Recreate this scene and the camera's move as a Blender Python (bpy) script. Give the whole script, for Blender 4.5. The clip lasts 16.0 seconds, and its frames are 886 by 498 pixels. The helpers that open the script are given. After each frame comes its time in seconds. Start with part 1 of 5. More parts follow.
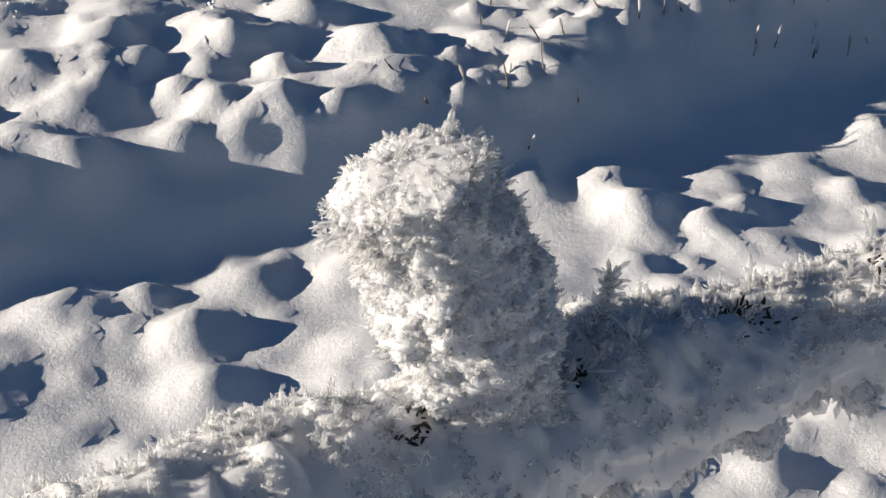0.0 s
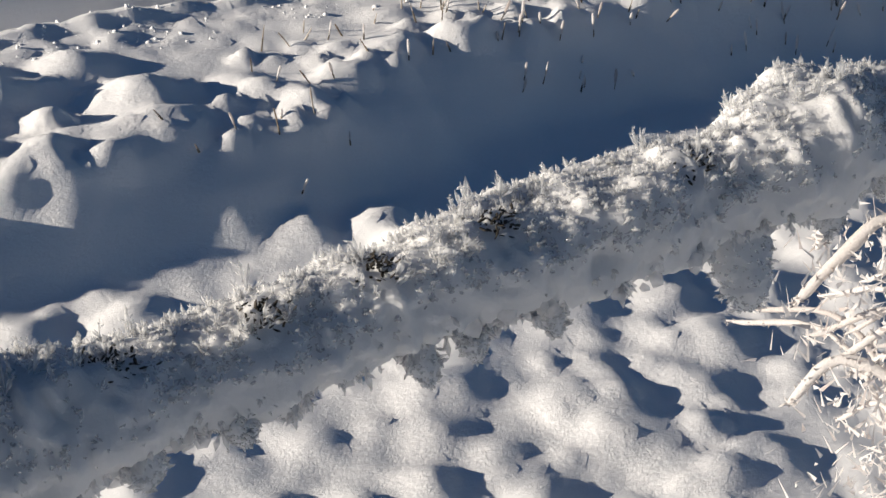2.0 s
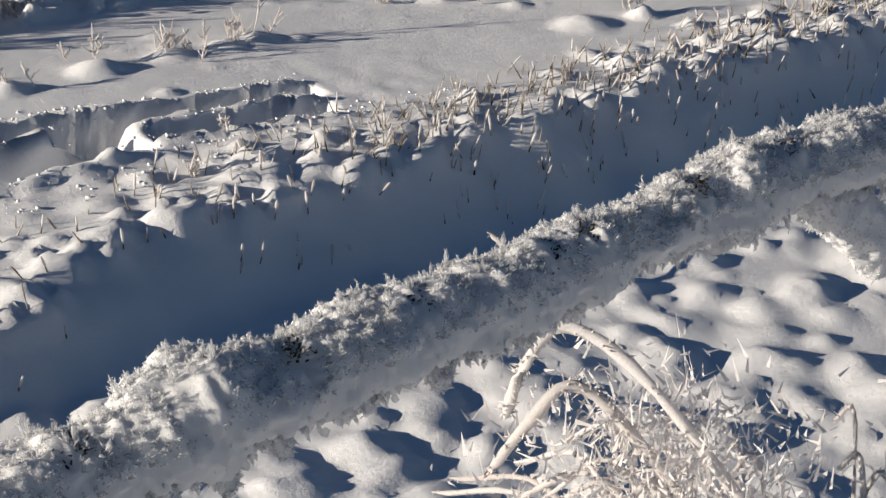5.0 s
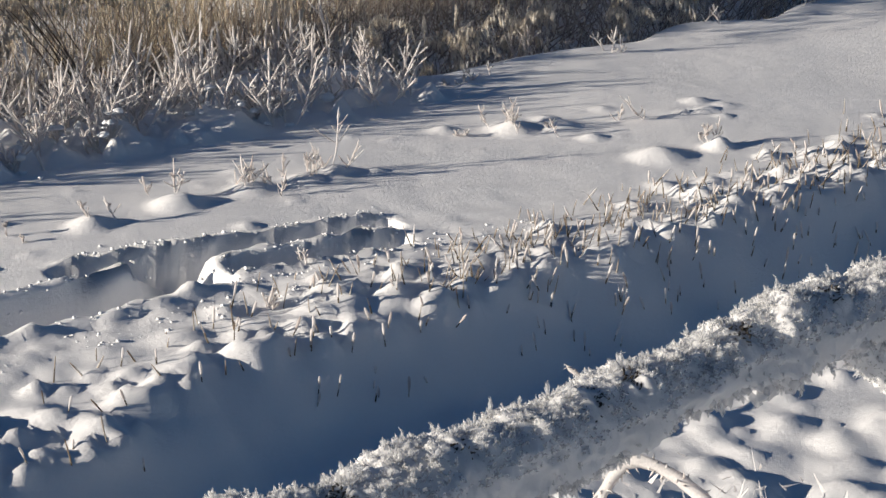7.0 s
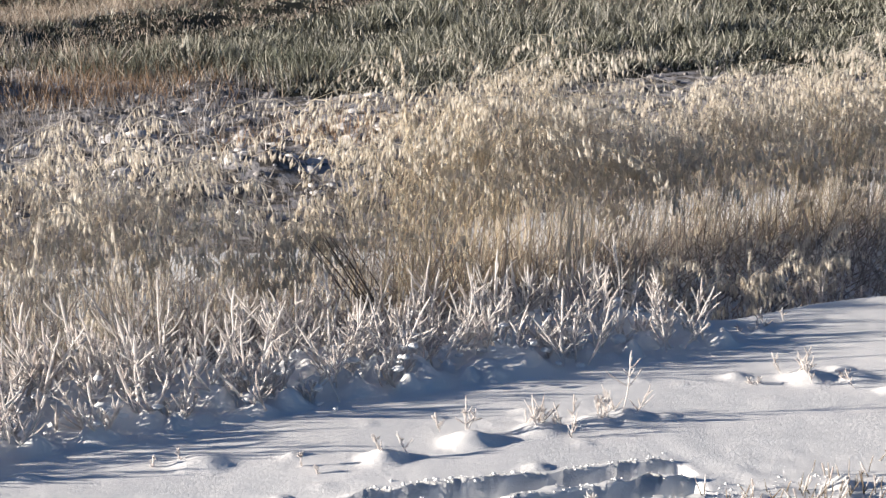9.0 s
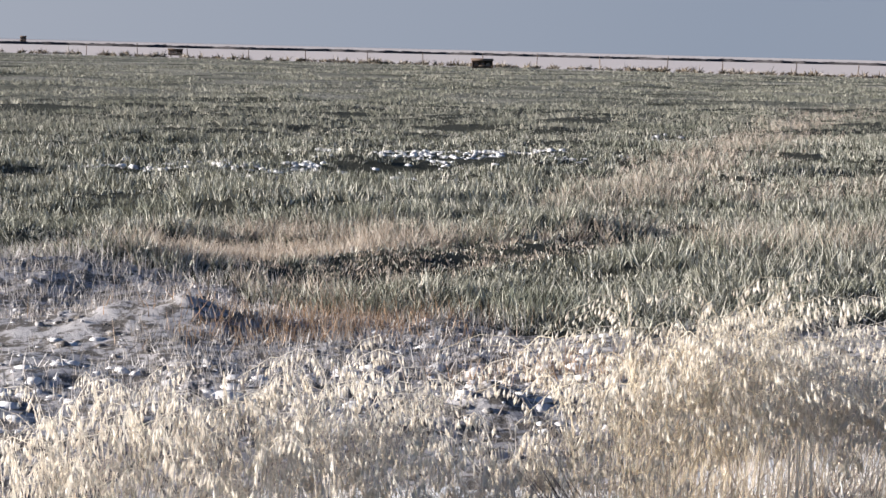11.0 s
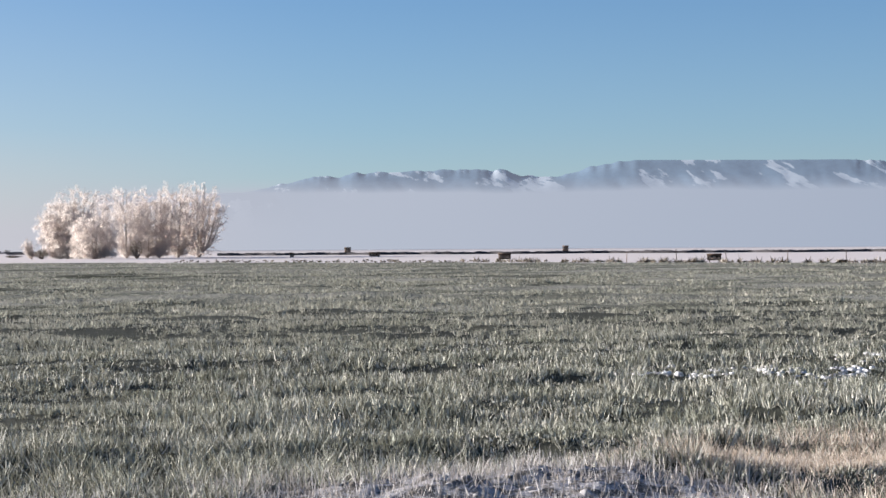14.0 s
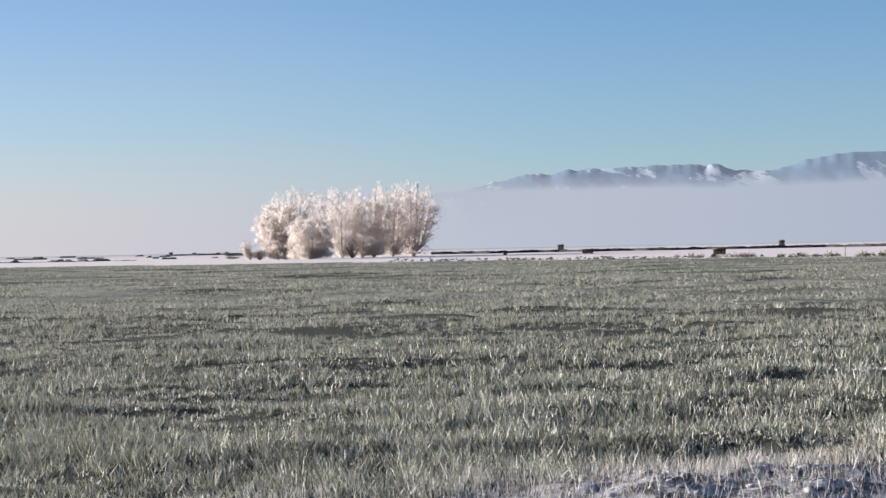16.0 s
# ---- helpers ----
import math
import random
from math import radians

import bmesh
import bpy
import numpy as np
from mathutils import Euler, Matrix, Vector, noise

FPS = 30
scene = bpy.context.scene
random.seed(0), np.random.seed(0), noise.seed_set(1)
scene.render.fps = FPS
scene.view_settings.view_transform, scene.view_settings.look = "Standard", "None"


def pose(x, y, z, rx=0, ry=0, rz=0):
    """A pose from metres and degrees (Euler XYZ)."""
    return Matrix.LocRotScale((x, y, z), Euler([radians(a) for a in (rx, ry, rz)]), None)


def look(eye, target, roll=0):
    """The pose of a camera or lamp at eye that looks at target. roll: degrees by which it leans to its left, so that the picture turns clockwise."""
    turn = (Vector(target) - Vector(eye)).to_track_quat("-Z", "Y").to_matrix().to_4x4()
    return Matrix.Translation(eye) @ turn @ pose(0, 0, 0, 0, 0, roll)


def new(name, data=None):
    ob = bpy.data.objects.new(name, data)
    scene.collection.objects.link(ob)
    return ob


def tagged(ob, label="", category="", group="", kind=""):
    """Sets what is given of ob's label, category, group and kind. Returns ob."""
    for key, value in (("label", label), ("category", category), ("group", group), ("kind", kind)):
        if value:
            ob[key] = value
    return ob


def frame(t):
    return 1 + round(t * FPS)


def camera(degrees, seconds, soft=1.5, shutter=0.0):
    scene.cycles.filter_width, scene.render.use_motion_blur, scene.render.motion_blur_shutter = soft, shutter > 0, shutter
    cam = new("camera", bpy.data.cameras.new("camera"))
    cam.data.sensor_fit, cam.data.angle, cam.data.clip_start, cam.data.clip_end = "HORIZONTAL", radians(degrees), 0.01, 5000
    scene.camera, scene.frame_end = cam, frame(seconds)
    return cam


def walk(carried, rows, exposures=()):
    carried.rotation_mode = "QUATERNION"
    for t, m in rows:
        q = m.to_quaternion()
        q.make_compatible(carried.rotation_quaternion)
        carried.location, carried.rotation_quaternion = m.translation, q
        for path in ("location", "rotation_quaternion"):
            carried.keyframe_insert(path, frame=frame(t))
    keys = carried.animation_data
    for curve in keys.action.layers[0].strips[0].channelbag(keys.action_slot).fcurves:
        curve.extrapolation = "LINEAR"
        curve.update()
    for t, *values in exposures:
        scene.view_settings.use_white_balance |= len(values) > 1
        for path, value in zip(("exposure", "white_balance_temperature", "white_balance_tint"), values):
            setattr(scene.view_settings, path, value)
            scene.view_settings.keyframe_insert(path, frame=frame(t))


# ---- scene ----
cam = camera(26.51, 16.0)
PATH = [
    (0.0, pose(-0.0592, 0.0593, 1.3894, 59.13, -2.19, -26.92)),
    (0.5, pose(-0.0495, 0.0525, 1.3913, 59.23, -2.48, -28.06)),
    (1.0, pose(-0.0459, 0.0391, 1.3951, 59.52, -2.40, -29.56)),
    (1.5, pose(-0.0330, 0.0214, 1.4035, 60.01, -2.39, -30.93)),
    (2.0, pose(-0.0142, 0.0045, 1.4093, 60.64, -2.71, -33.06)),
    (2.5, pose(0.0032, -0.0058, 1.4133, 61.10, -3.26, -35.66)),
    (3.0, pose(0.0185, -0.0150, 1.4199, 61.47, -3.45, -37.95)),
    (3.5, pose(0.0277, -0.0343, 1.4276, 62.06, -3.26, -39.68)),
    (4.0, pose(0.0288, -0.0494, 1.4384, 63.18, -3.13, -40.82)),
    (4.2, pose(0.0290, -0.0507, 1.4414, 63.76, -3.06, -41.22)),
    (6.3, pose(0.0314, -0.0723, 1.4542, 68.89, -1.97, -40.65)),
    (6.5, pose(0.0337, -0.0736, 1.4511, 69.05, -1.66, -40.30)),
    (7.0, pose(0.0309, -0.0684, 1.4583, 69.90, -1.47, -39.08)),
    (7.5, pose(0.0074, -0.0933, 1.4850, 71.71, -1.38, -37.26)),
    (8.0, pose(0.0057, -0.0815, 1.4909, 73.41, -1.52, -35.18)),
    (8.5, pose(0.0050, -0.0692, 1.4938, 75.08, -1.52, -33.02)),
    (9.0, pose(0.0017, -0.0502, 1.4937, 76.64, -1.18, -30.34)),
    (9.2, pose(0.0008, -0.0443, 1.4951, 77.14, -1.03, -29.22)),
    (11.3, pose(0.0709, -0.0820, 1.4736, 84.96, -1.25, -21.59)),
    (11.5, pose(0.0691, -0.0805, 1.4752, 85.58, -1.02, -20.77)),
    (12.0, pose(0.0600, -0.0700, 1.4816, 86.58, -0.55, -18.62)),
    (12.5, pose(0.0525, -0.0580, 1.4910, 87.75, 0.02, -15.86)),
    (13.0, pose(0.0365, -0.0357, 1.4988, 89.12, 0.36, -11.94)),
    (13.5, pose(0.0264, -0.0234, 1.5013, 89.75, 0.42, -8.80)),
    (14.0, pose(0.0185, -0.0148, 1.5026, 89.94, 0.37, -6.45)),
    (14.5, pose(0.0093, -0.0064, 1.4995, 89.96, 0.50, -4.30)),
    (15.0, pose(0.0045, -0.0023, 1.5012, 89.78, 0.57, -2.68)),
    (15.5, pose(0.0028, -0.0015, 1.4982, 89.78, 0.86, -1.44)),
    (16.0, pose(-0.0000, -0.0000, 1.5000, 89.94, 1.07, 0.03)),
]
EXPOSURES = [(0.0, 0.94, 6300, 8), (2.5, 0.84, 6300, 8), (4.2, 0.74, 6300, 8), (6.5, 0.84, 6300, 8), (7.5, 1.0, 6200, 8), (8.0, 1.12, 6200, 8), (9.0, 1.42, 6200, 9), (11.3, 1.88, 5850, 9), (12.5, 2.03, 5800, 9), (16.0, 2.18, 5800, 9)]
walk(cam, PATH, EXPOSURES)

# ---- world, sun ----
SUN_AZ, SUN_EL = -70.0, 12.5
world = bpy.data.worlds.new("sky")
scene.world = world
world.use_nodes = True
wn = world.node_tree.nodes
sky = wn.new("ShaderNodeTexSky")
sky.sky_type = "NISHITA"
sky.sun_disc = False
sky.sun_elevation = radians(SUN_EL)
sky.sun_rotation = radians(SUN_AZ % 360)
sky.air_density, sky.dust_density, sky.ozone_density = 0.85, 0.0, 2.3
wn["Background"].inputs["Strength"].default_value = 0.025
tint = wn.new("ShaderNodeMix")
tint.data_type, tint.blend_type = "RGBA", "MULTIPLY"
tint.inputs[0].default_value, tint.inputs[7].default_value = 1.0, (0.855, 0.975, 1.13, 1)
world.node_tree.links.new(sky.outputs["Color"], tint.inputs[6])
world.node_tree.links.new(tint.outputs[2], wn["Background"].inputs["Color"])

sun_dir = Vector((math.sin(radians(SUN_AZ)) * math.cos(radians(SUN_EL)),
                  math.cos(radians(SUN_AZ)) * math.cos(radians(SUN_EL)), math.sin(radians(SUN_EL))))
sun = new("sun", bpy.data.lights.new("sun", "SUN"))
sun.data.energy, sun.data.angle, sun.data.color = 4.0, radians(0.6), (1.0, 0.87, 0.72)
sun.matrix_world = look(sun_dir * 50, (0, 0, 0))

# ---- materials ----


def material(name, rough=0.8, spec=0.3):
    m = bpy.data.materials.new(name)
    m.use_nodes = True
    b = m.node_tree.nodes["Principled BSDF"]
    b.inputs["Roughness"].default_value = rough
    b.inputs["Specular IOR Level"].default_value = spec
    return m, m.node_tree.nodes, m.node_tree.links, b


def noise_node(n, l, scale, detail=4.0, rough=0.55):
    co = n.new("ShaderNodeNewGeometry")
    t = n.new("ShaderNodeTexNoise")
    t.inputs["Scale"].default_value = scale
    t.inputs["Detail"].default_value = detail
    t.inputs["Roughness"].default_value = rough
    l.new(co.outputs["Position"], t.inputs["Vector"])
    return t


def ramp_node(n, l, source, stops):
    r = n.new("ShaderNodeValToRGB")
    e = r.color_ramp.elements
    while len(e) < len(stops):
        e.new(0.5)
    for k, (p, c) in enumerate(stops):
        e[k].position, e[k].color = p, (*c, 1)
    l.new(source, r.inputs["Fac"])
    return r


def bump_node(n, l, b, source, strength, distance):
    u = n.new("ShaderNodeBump")
    u.inputs["Strength"].default_value, u.inputs["Distance"].default_value = strength, distance
    l.new(source, u.inputs["Height"])
    l.new(u.outputs["Normal"], b.inputs["Normal"])
    return u


def mix_color(n, l, fac, a, c):
    x = n.new("ShaderNodeMix")
    x.data_type = "RGBA"
    for src, sock in ((fac, x.inputs[0]), (a, x.inputs[6]), (c, x.inputs[7])):
        if isinstance(src, (int, float)):
            sock.default_value = src
        elif isinstance(src, tuple):
            sock.default_value = (*src, 1)
        else:
            l.new(src, sock)
    return x.outputs[2]


def snow_material(name, grain=220.0, depth=0.004, soil=0.0, soil_scale=3.0, white=(0.88, 0.88, 0.89), ground=((0.035, 0.032, 0.028), (0.12, 0.105, 0.09))):
    m, n, l, b = material(name, 0.85, 0.08)
    big, fine = noise_node(n, l, 2.2), noise_node(n, l, grain, 5.0, 0.7)
    tone = ramp_node(n, l, big.outputs["Fac"], [(0.3, tuple(0.93 * w for w in white)), (0.7, white)])
    out = tone.outputs["Color"]
    if soil:
        dirt = noise_node(n, l, soil_scale, 8.0, 0.72)
        mask = ramp_node(n, l, dirt.outputs["Fac"], [(soil, (1, 1, 1)), (soil + 0.07, (0, 0, 0))])
        earth = ramp_node(n, l, fine.outputs["Fac"], [(0.3, ground[0]), (0.7, ground[1])])
        out = mix_color(n, l, mask.outputs["Color"], out, earth.outputs["Color"])
    l.new(out, b.inputs["Base Color"])
    low = bump_node(n, l, b, noise_node(n, l, grain * 0.3, 3.0, 0.6).outputs["Fac"], 0.28, depth * 1.6)
    top = bump_node(n, l, b, fine.outputs["Fac"], 0.4, depth)
    l.new(low.outputs["Normal"], top.inputs["Normal"])
    return m


def island_material(name, stops, rough=0.7, spec=0.25, translucent=0.0, tint=(0.9, 0.9, 0.9), grain=150.0, patches=0.0):
    """Colour from a ramp over each piece's random value, with fine grain; patches: how often a metre more and less frosted patches change."""
    m, n, l, b = material(name, rough, spec)
    g = n.new("ShaderNodeNewGeometry")
    info, mixed = n.new("ShaderNodeObjectInfo"), n.new("ShaderNodeMath")
    l.new(g.outputs["Random Per Island"], mixed.inputs[0])
    l.new(info.outputs["Random"], mixed.inputs[1])
    wrap = n.new("ShaderNodeMath")
    wrap.operation = "FRACT"
    l.new(mixed.outputs[0], wrap.inputs[0])
    tone = ramp_node(n, l, wrap.outputs[0], stops)
    fine = noise_node(n, l, grain, 3.0)
    shade = ramp_node(n, l, fine.outputs["Fac"], [(0.25, (0.72, 0.72, 0.72)), (0.75, (1.12, 1.12, 1.12))])
    x = n.new("ShaderNodeMix")
    x.data_type, x.blend_type = "RGBA", "MULTIPLY"
    x.inputs[0].default_value = 1.0
    l.new(tone.outputs["Color"], x.inputs[6])
    l.new(shade.outputs["Color"], x.inputs[7])
    out = x.outputs[2]
    if patches:
        drift = noise_node(n, l, patches, 5.0, 0.65)
        wash = ramp_node(n, l, drift.outputs["Fac"], [(0.34, (0.58, 0.62, 0.55)), (0.66, (1.30, 1.27, 1.25))])
        y = n.new("ShaderNodeMix")
        y.data_type, y.blend_type = "RGBA", "MULTIPLY"
        y.inputs[0].default_value = 1.0
        l.new(out, y.inputs[6])
        l.new(wash.outputs["Color"], y.inputs[7])
        out = y.outputs[2]
    l.new(out, b.inputs["Base Color"])
    if translucent:
        t = n.new("ShaderNodeBsdfTranslucent")
        t.inputs["Color"].default_value = (*tint, 1)
        k = n.new("ShaderNodeMixShader")
        k.inputs[0].default_value = translucent
        l.new(b.outputs[0], k.inputs[1])
        l.new(t.outputs[0], k.inputs[2])
        l.new(k.outputs[0], n["Material Output"].inputs["Surface"])
    return m


SNOW = snow_material("snow", 300.0, 0.003)
PATCHY = snow_material("snow_with_soil", 60.0, 0.02, 0.46, 9.0, (0.42, 0.405, 0.415), ((0.06, 0.055, 0.05), (0.20, 0.18, 0.165)))
FIELD_SOIL = snow_material("field_soil", 60.0, 0.02, 0.64, 7.0, (0.30, 0.29, 0.29), ((0.018, 0.019, 0.014), (0.07, 0.07, 0.055)))
FAR_SNOW = snow_material("far_snow", 8.0, 0.02, white=(0.56, 0.51, 0.50))
CLOD = snow_material("snow_clod", 320.0, 0.002)
SNOW_BITS = snow_material("crusted_snow", 90.0, 0.01, white=(0.64, 0.63, 0.65))

# far field seen at a grazing angle: frosted green, shade in the gaps painted darker
FAR_FIELD, _n, _l, _b = material("far_field", 1.0, 0.0)
_a, _c = noise_node(_n, _l, 1.0, 5.0, 0.62), noise_node(_n, _l, 6.0, 4.0)
_p = _n.new("ShaderNodeMapping")
_p.inputs["Scale"].default_value = (0.10, 0.17, 1.0)
_l.new(_a.inputs["Vector"].links[0].from_socket, _p.inputs["Vector"])
_l.new(_p.outputs[0], _a.inputs["Vector"])
# the darkest stop paints the shadows that grass clumps cast between them
_t = ramp_node(_n, _l, _a.outputs["Fac"], [(0.36, (0.05, 0.052, 0.042)), (0.45, (0.13, 0.131, 0.112)), (0.66, (0.26, 0.255, 0.225))])
_l.new(_t.outputs["Color"], _b.inputs["Base Color"])
bump_node(_n, _l, _b, _c.outputs["Fac"], 0.8, 0.2)

ICE = island_material("hoar_frost_crystal", [(0.0, (0.80, 0.81, 0.84)), (1.0, (0.95, 0.95, 0.95))], 0.14, 0.7, 0.55, (0.97, 0.97, 0.97), 900.0)
_n, _l = ICE.node_tree.nodes, ICE.node_tree.links
_k, _t = _n.new("ShaderNodeMixShader"), _n.new("ShaderNodeBsdfTransparent")
_k.inputs[0].default_value = 0.30
_l.new(_n["Material Output"].inputs["Surface"].links[0].from_socket, _k.inputs[1])
_l.new(_t.outputs[0], _k.inputs[2])
_l.new(_k.outputs[0], _n["Material Output"].inputs["Surface"])
FROST = snow_material("packed_frost", 1400.0, 0.0006, white=(0.72, 0.72, 0.73))
_n, _l = FROST.node_tree.nodes, FROST.node_tree.links
_b = _n["Principled BSDF"]
_b.inputs["Subsurface Weight"].default_value, _b.inputs["Subsurface Scale"].default_value = 0.6, 0.003
_b.inputs["Subsurface Radius"].default_value = (1.0, 1.0, 1.05)
RIME_GRAIN = island_material("frost_grain", [(0.0, (0.84, 0.84, 0.85)), (1.0, (0.93, 0.93, 0.925))], 0.6, 0.25, 0.70, (0.95, 0.95, 0.96), 900.0)
BARK = island_material("dark_bark", [(0.0, (0.012, 0.010, 0.008)), (0.7, (0.035, 0.028, 0.02)), (1.0, (0.09, 0.075, 0.06))], 0.7, 0.3, 0, grain=900.0)
WHEAT = island_material("frosted_field_grass", [(0.0, (0.010, 0.011, 0.008)), (0.25, (0.06, 0.061, 0.046)), (0.50, (0.26, 0.259, 0.218)), (0.75, (0.56, 0.55, 0.50)), (1.0, (0.82, 0.80, 0.76))], 0.8, 0.06, 0.22, (0.24, 0.235, 0.19), 60.0, patches=0.9)
PALE = island_material("frosted_far_grass", [(0.0, (0.10, 0.101, 0.084)), (0.5, (0.265, 0.262, 0.228)), (1.0, (0.48, 0.47, 0.42))], 0.85, 0.05, 0.28, (0.27, 0.265, 0.225), 20.0, patches=0.35)
DRY = island_material("dry_frosted_grass", [(0.0, (0.22, 0.17, 0.13)), (0.5, (0.46, 0.39, 0.32)), (1.0, (0.72, 0.66, 0.61))], 0.7, 0.2, 0.25, (0.55, 0.45, 0.36), 60.0)
RIME = island_material("rimed_stubble", [(0.0, (0.14, 0.115, 0.10)), (0.4, (0.30, 0.27, 0.25)), (1.0, (0.62, 0.60, 0.60))], 0.7, 0.2, 0.2, (0.55, 0.52, 0.50), 60.0)
TAN = island_material("tan_stubble", [(0.0, (0.12, 0.075, 0.05)), (0.5, (0.34, 0.23, 0.15)), (1.0, (0.58, 0.49, 0.42))], 0.7, 0.2, 0.2, (0.5, 0.34, 0.2), 60.0)
STRAW = island_material("straw_stems", [(0.0, (0.50, 0.44, 0.37)), (0.4, (0.74, 0.69, 0.62)), (1.0, (0.90, 0.88, 0.85))], 0.7, 0.15, 0.70, (0.95, 0.89, 0.80), 80.0)
SPIKELET = island_material("frosted_spikelets", [(0.0, (0.62, 0.55, 0.47)), (0.4, (0.81, 0.765, 0.70)), (1.0, (0.93, 0.905, 0.86))], 0.6, 0.2, 0.60, (0.95, 0.895, 0.81), 120.0)
WEED = island_material("frosted_weed", [(0.0, (0.56, 0.49, 0.46)), (0.25, (0.80, 0.76, 0.74)), (1.0, (0.93, 0.91, 0.90))], 0.7, 0.25, 0.4, (0.95, 0.91, 0.89), 400.0)
STUBBLE = island_material("dark_stubble", [(0.0, (0.05, 0.04, 0.03)), (0.5, (0.20, 0.16, 0.11)), (1.0, (0.55, 0.50, 0.44))], 0.7, 0.2, 0, grain=300.0)
TREE_BARK = island_material("tree_bark", [(0.0, (0.13, 0.11, 0.10)), (1.0, (0.34, 0.30, 0.28))], 0.9, 0.1, 0, grain=3.0)
TREE_FROST = island_material("frosted_twigs", [(0.0, (0.26, 0.228, 0.21)), (0.4, (0.37, 0.33, 0.306)), (1.0, (0.46, 0.418, 0.396))], 0.9, 0.05, 0.66, (0.72, 0.655, 0.62), 1.5)
GOLD = island_material("golden_straw", [(0.0, (0.55, 0.41, 0.26)), (0.5, (0.82, 0.68, 0.49)), (1.0, (0.94, 0.88, 0.78))], 0.7, 0.15, 0.78, (0.98, 0.91, 0.77), 80.0)
HAZE_STEM = island_material("rimed_fine_stems", [(0.0, (0.55, 0.48, 0.41)), (0.5, (0.80, 0.75, 0.69)), (1.0, (0.94, 0.92, 0.89))], 0.8, 0.1, 0.80, (0.98, 0.95, 0.90), 80.0)
for _thin, _share in ((HAZE_STEM, 0.50), (GOLD, 0.46), (STRAW, 0.24), (SPIKELET, 0.14), (ICE, 0.40), (RIME_GRAIN, 0.42), (TREE_FROST, 0.22)):
    _n, _l = _thin.node_tree.nodes, _thin.node_tree.links
    _k, _t = _n.new("ShaderNodeMixShader"), _n.new("ShaderNodeBsdfTransparent")
    _k.inputs[0].default_value = _share
    _l.new(_n["Material Output"].inputs["Surface"].links[0].from_socket, _k.inputs[1])
    _l.new(_t.outputs[0], _k.inputs[2])
    _l.new(_k.outputs[0], _n["Material Output"].inputs["Surface"])
BROWN = island_material("dark_dead_stems", [(0.0, (0.12, 0.09, 0.07)), (1.0, (0.34, 0.28, 0.23))], 0.8, 0.15, 0, grain=200.0)
WOOD = island_material("weathered_wood", [(0.0, (0.06, 0.045, 0.035)), (1.0, (0.16, 0.12, 0.10))], 0.85, 0.15, 0, grain=12.0)
TIMBER = island_material("brown_boards", [(0.0, (0.18, 0.135, 0.11)), (1.0, (0.38, 0.31, 0.26))], 0.85, 0.15, 0, grain=9.0)
HEDGE = island_material("far_scrub", [(0.0, (0.03, 0.03, 0.035)), (1.0, (0.10, 0.09, 0.09))], 0.95, 0.05, 0, grain=0.5)

# mountain: rock with snow lying where the slopes are gentle and in drifts
ROCK, _n, _l, _b = material("hazed_mountain_rock_and_snow", 0.95, 0.05)
_a, _c = noise_node(_n, _l, 0.0085, 5.0, 0.58), noise_node(_n, _l, 0.012, 3.0)
_p = _n.new("ShaderNodeMapping")
_p.inputs["Scale"].default_value, _p.inputs["Rotation"].default_value = (1.5, 0.25, 0.62), (0, radians(28), 0)
_l.new(_a.inputs["Vector"].links[0].from_socket, _p.inputs["Vector"])
_l.new(_p.outputs[0], _a.inputs["Vector"])
# the blue of distance haze is baked into these rock and snow colours
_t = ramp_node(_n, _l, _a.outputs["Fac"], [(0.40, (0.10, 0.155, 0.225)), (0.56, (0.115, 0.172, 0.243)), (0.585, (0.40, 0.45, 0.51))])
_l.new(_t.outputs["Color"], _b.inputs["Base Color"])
bump_node(_n, _l, _b, _c.outputs["Fac"], 0.4, 6.0)

# fog bank: a far glowing veil for fog and sky haze that thins upwards
FOG = bpy.data.materials.new("glowing_fog_bank")
FOG.use_nodes = True
_n, _l = FOG.node_tree.nodes, FOG.node_tree.links
_n.remove(_n["Principled BSDF"])
_g = _n.new("ShaderNodeNewGeometry")
_s = _n.new("ShaderNodeSeparateXYZ")
_l.new(_g.outputs["Position"], _s.inputs[0])
_m = _n.new("ShaderNodeMapRange")
_m.inputs["From Max"].default_value = 230.0
_l.new(_s.outputs["Z"], _m.inputs["Value"])
_wisp = noise_node(_n, _l, 0.012, 4.0)
_w = _n.new("ShaderNodeMath")
_w.operation = "MULTIPLY_ADD"
_w.inputs[1].default_value, _w.inputs[2].default_value = 0.03, -0.015
_l.new(_wisp.outputs["Fac"], _w.inputs[0])
_add = _n.new("ShaderNodeMath")
_l.new(_m.outputs[0], _add.inputs[0])
_l.new(_w.outputs[0], _add.inputs[1])
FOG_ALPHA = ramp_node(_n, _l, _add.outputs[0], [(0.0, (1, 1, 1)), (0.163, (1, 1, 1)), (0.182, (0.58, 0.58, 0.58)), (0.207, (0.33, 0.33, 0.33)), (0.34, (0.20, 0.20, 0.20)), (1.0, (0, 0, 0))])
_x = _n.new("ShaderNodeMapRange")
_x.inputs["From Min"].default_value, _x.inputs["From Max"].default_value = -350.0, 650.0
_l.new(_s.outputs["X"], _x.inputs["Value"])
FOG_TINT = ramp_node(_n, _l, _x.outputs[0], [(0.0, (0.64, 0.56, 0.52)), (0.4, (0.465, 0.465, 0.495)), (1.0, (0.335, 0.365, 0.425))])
# emission stands in for the sunlight that the fog would scatter
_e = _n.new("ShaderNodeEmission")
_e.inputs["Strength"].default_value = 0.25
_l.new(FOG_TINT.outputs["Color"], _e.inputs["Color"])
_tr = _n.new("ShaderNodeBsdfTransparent")
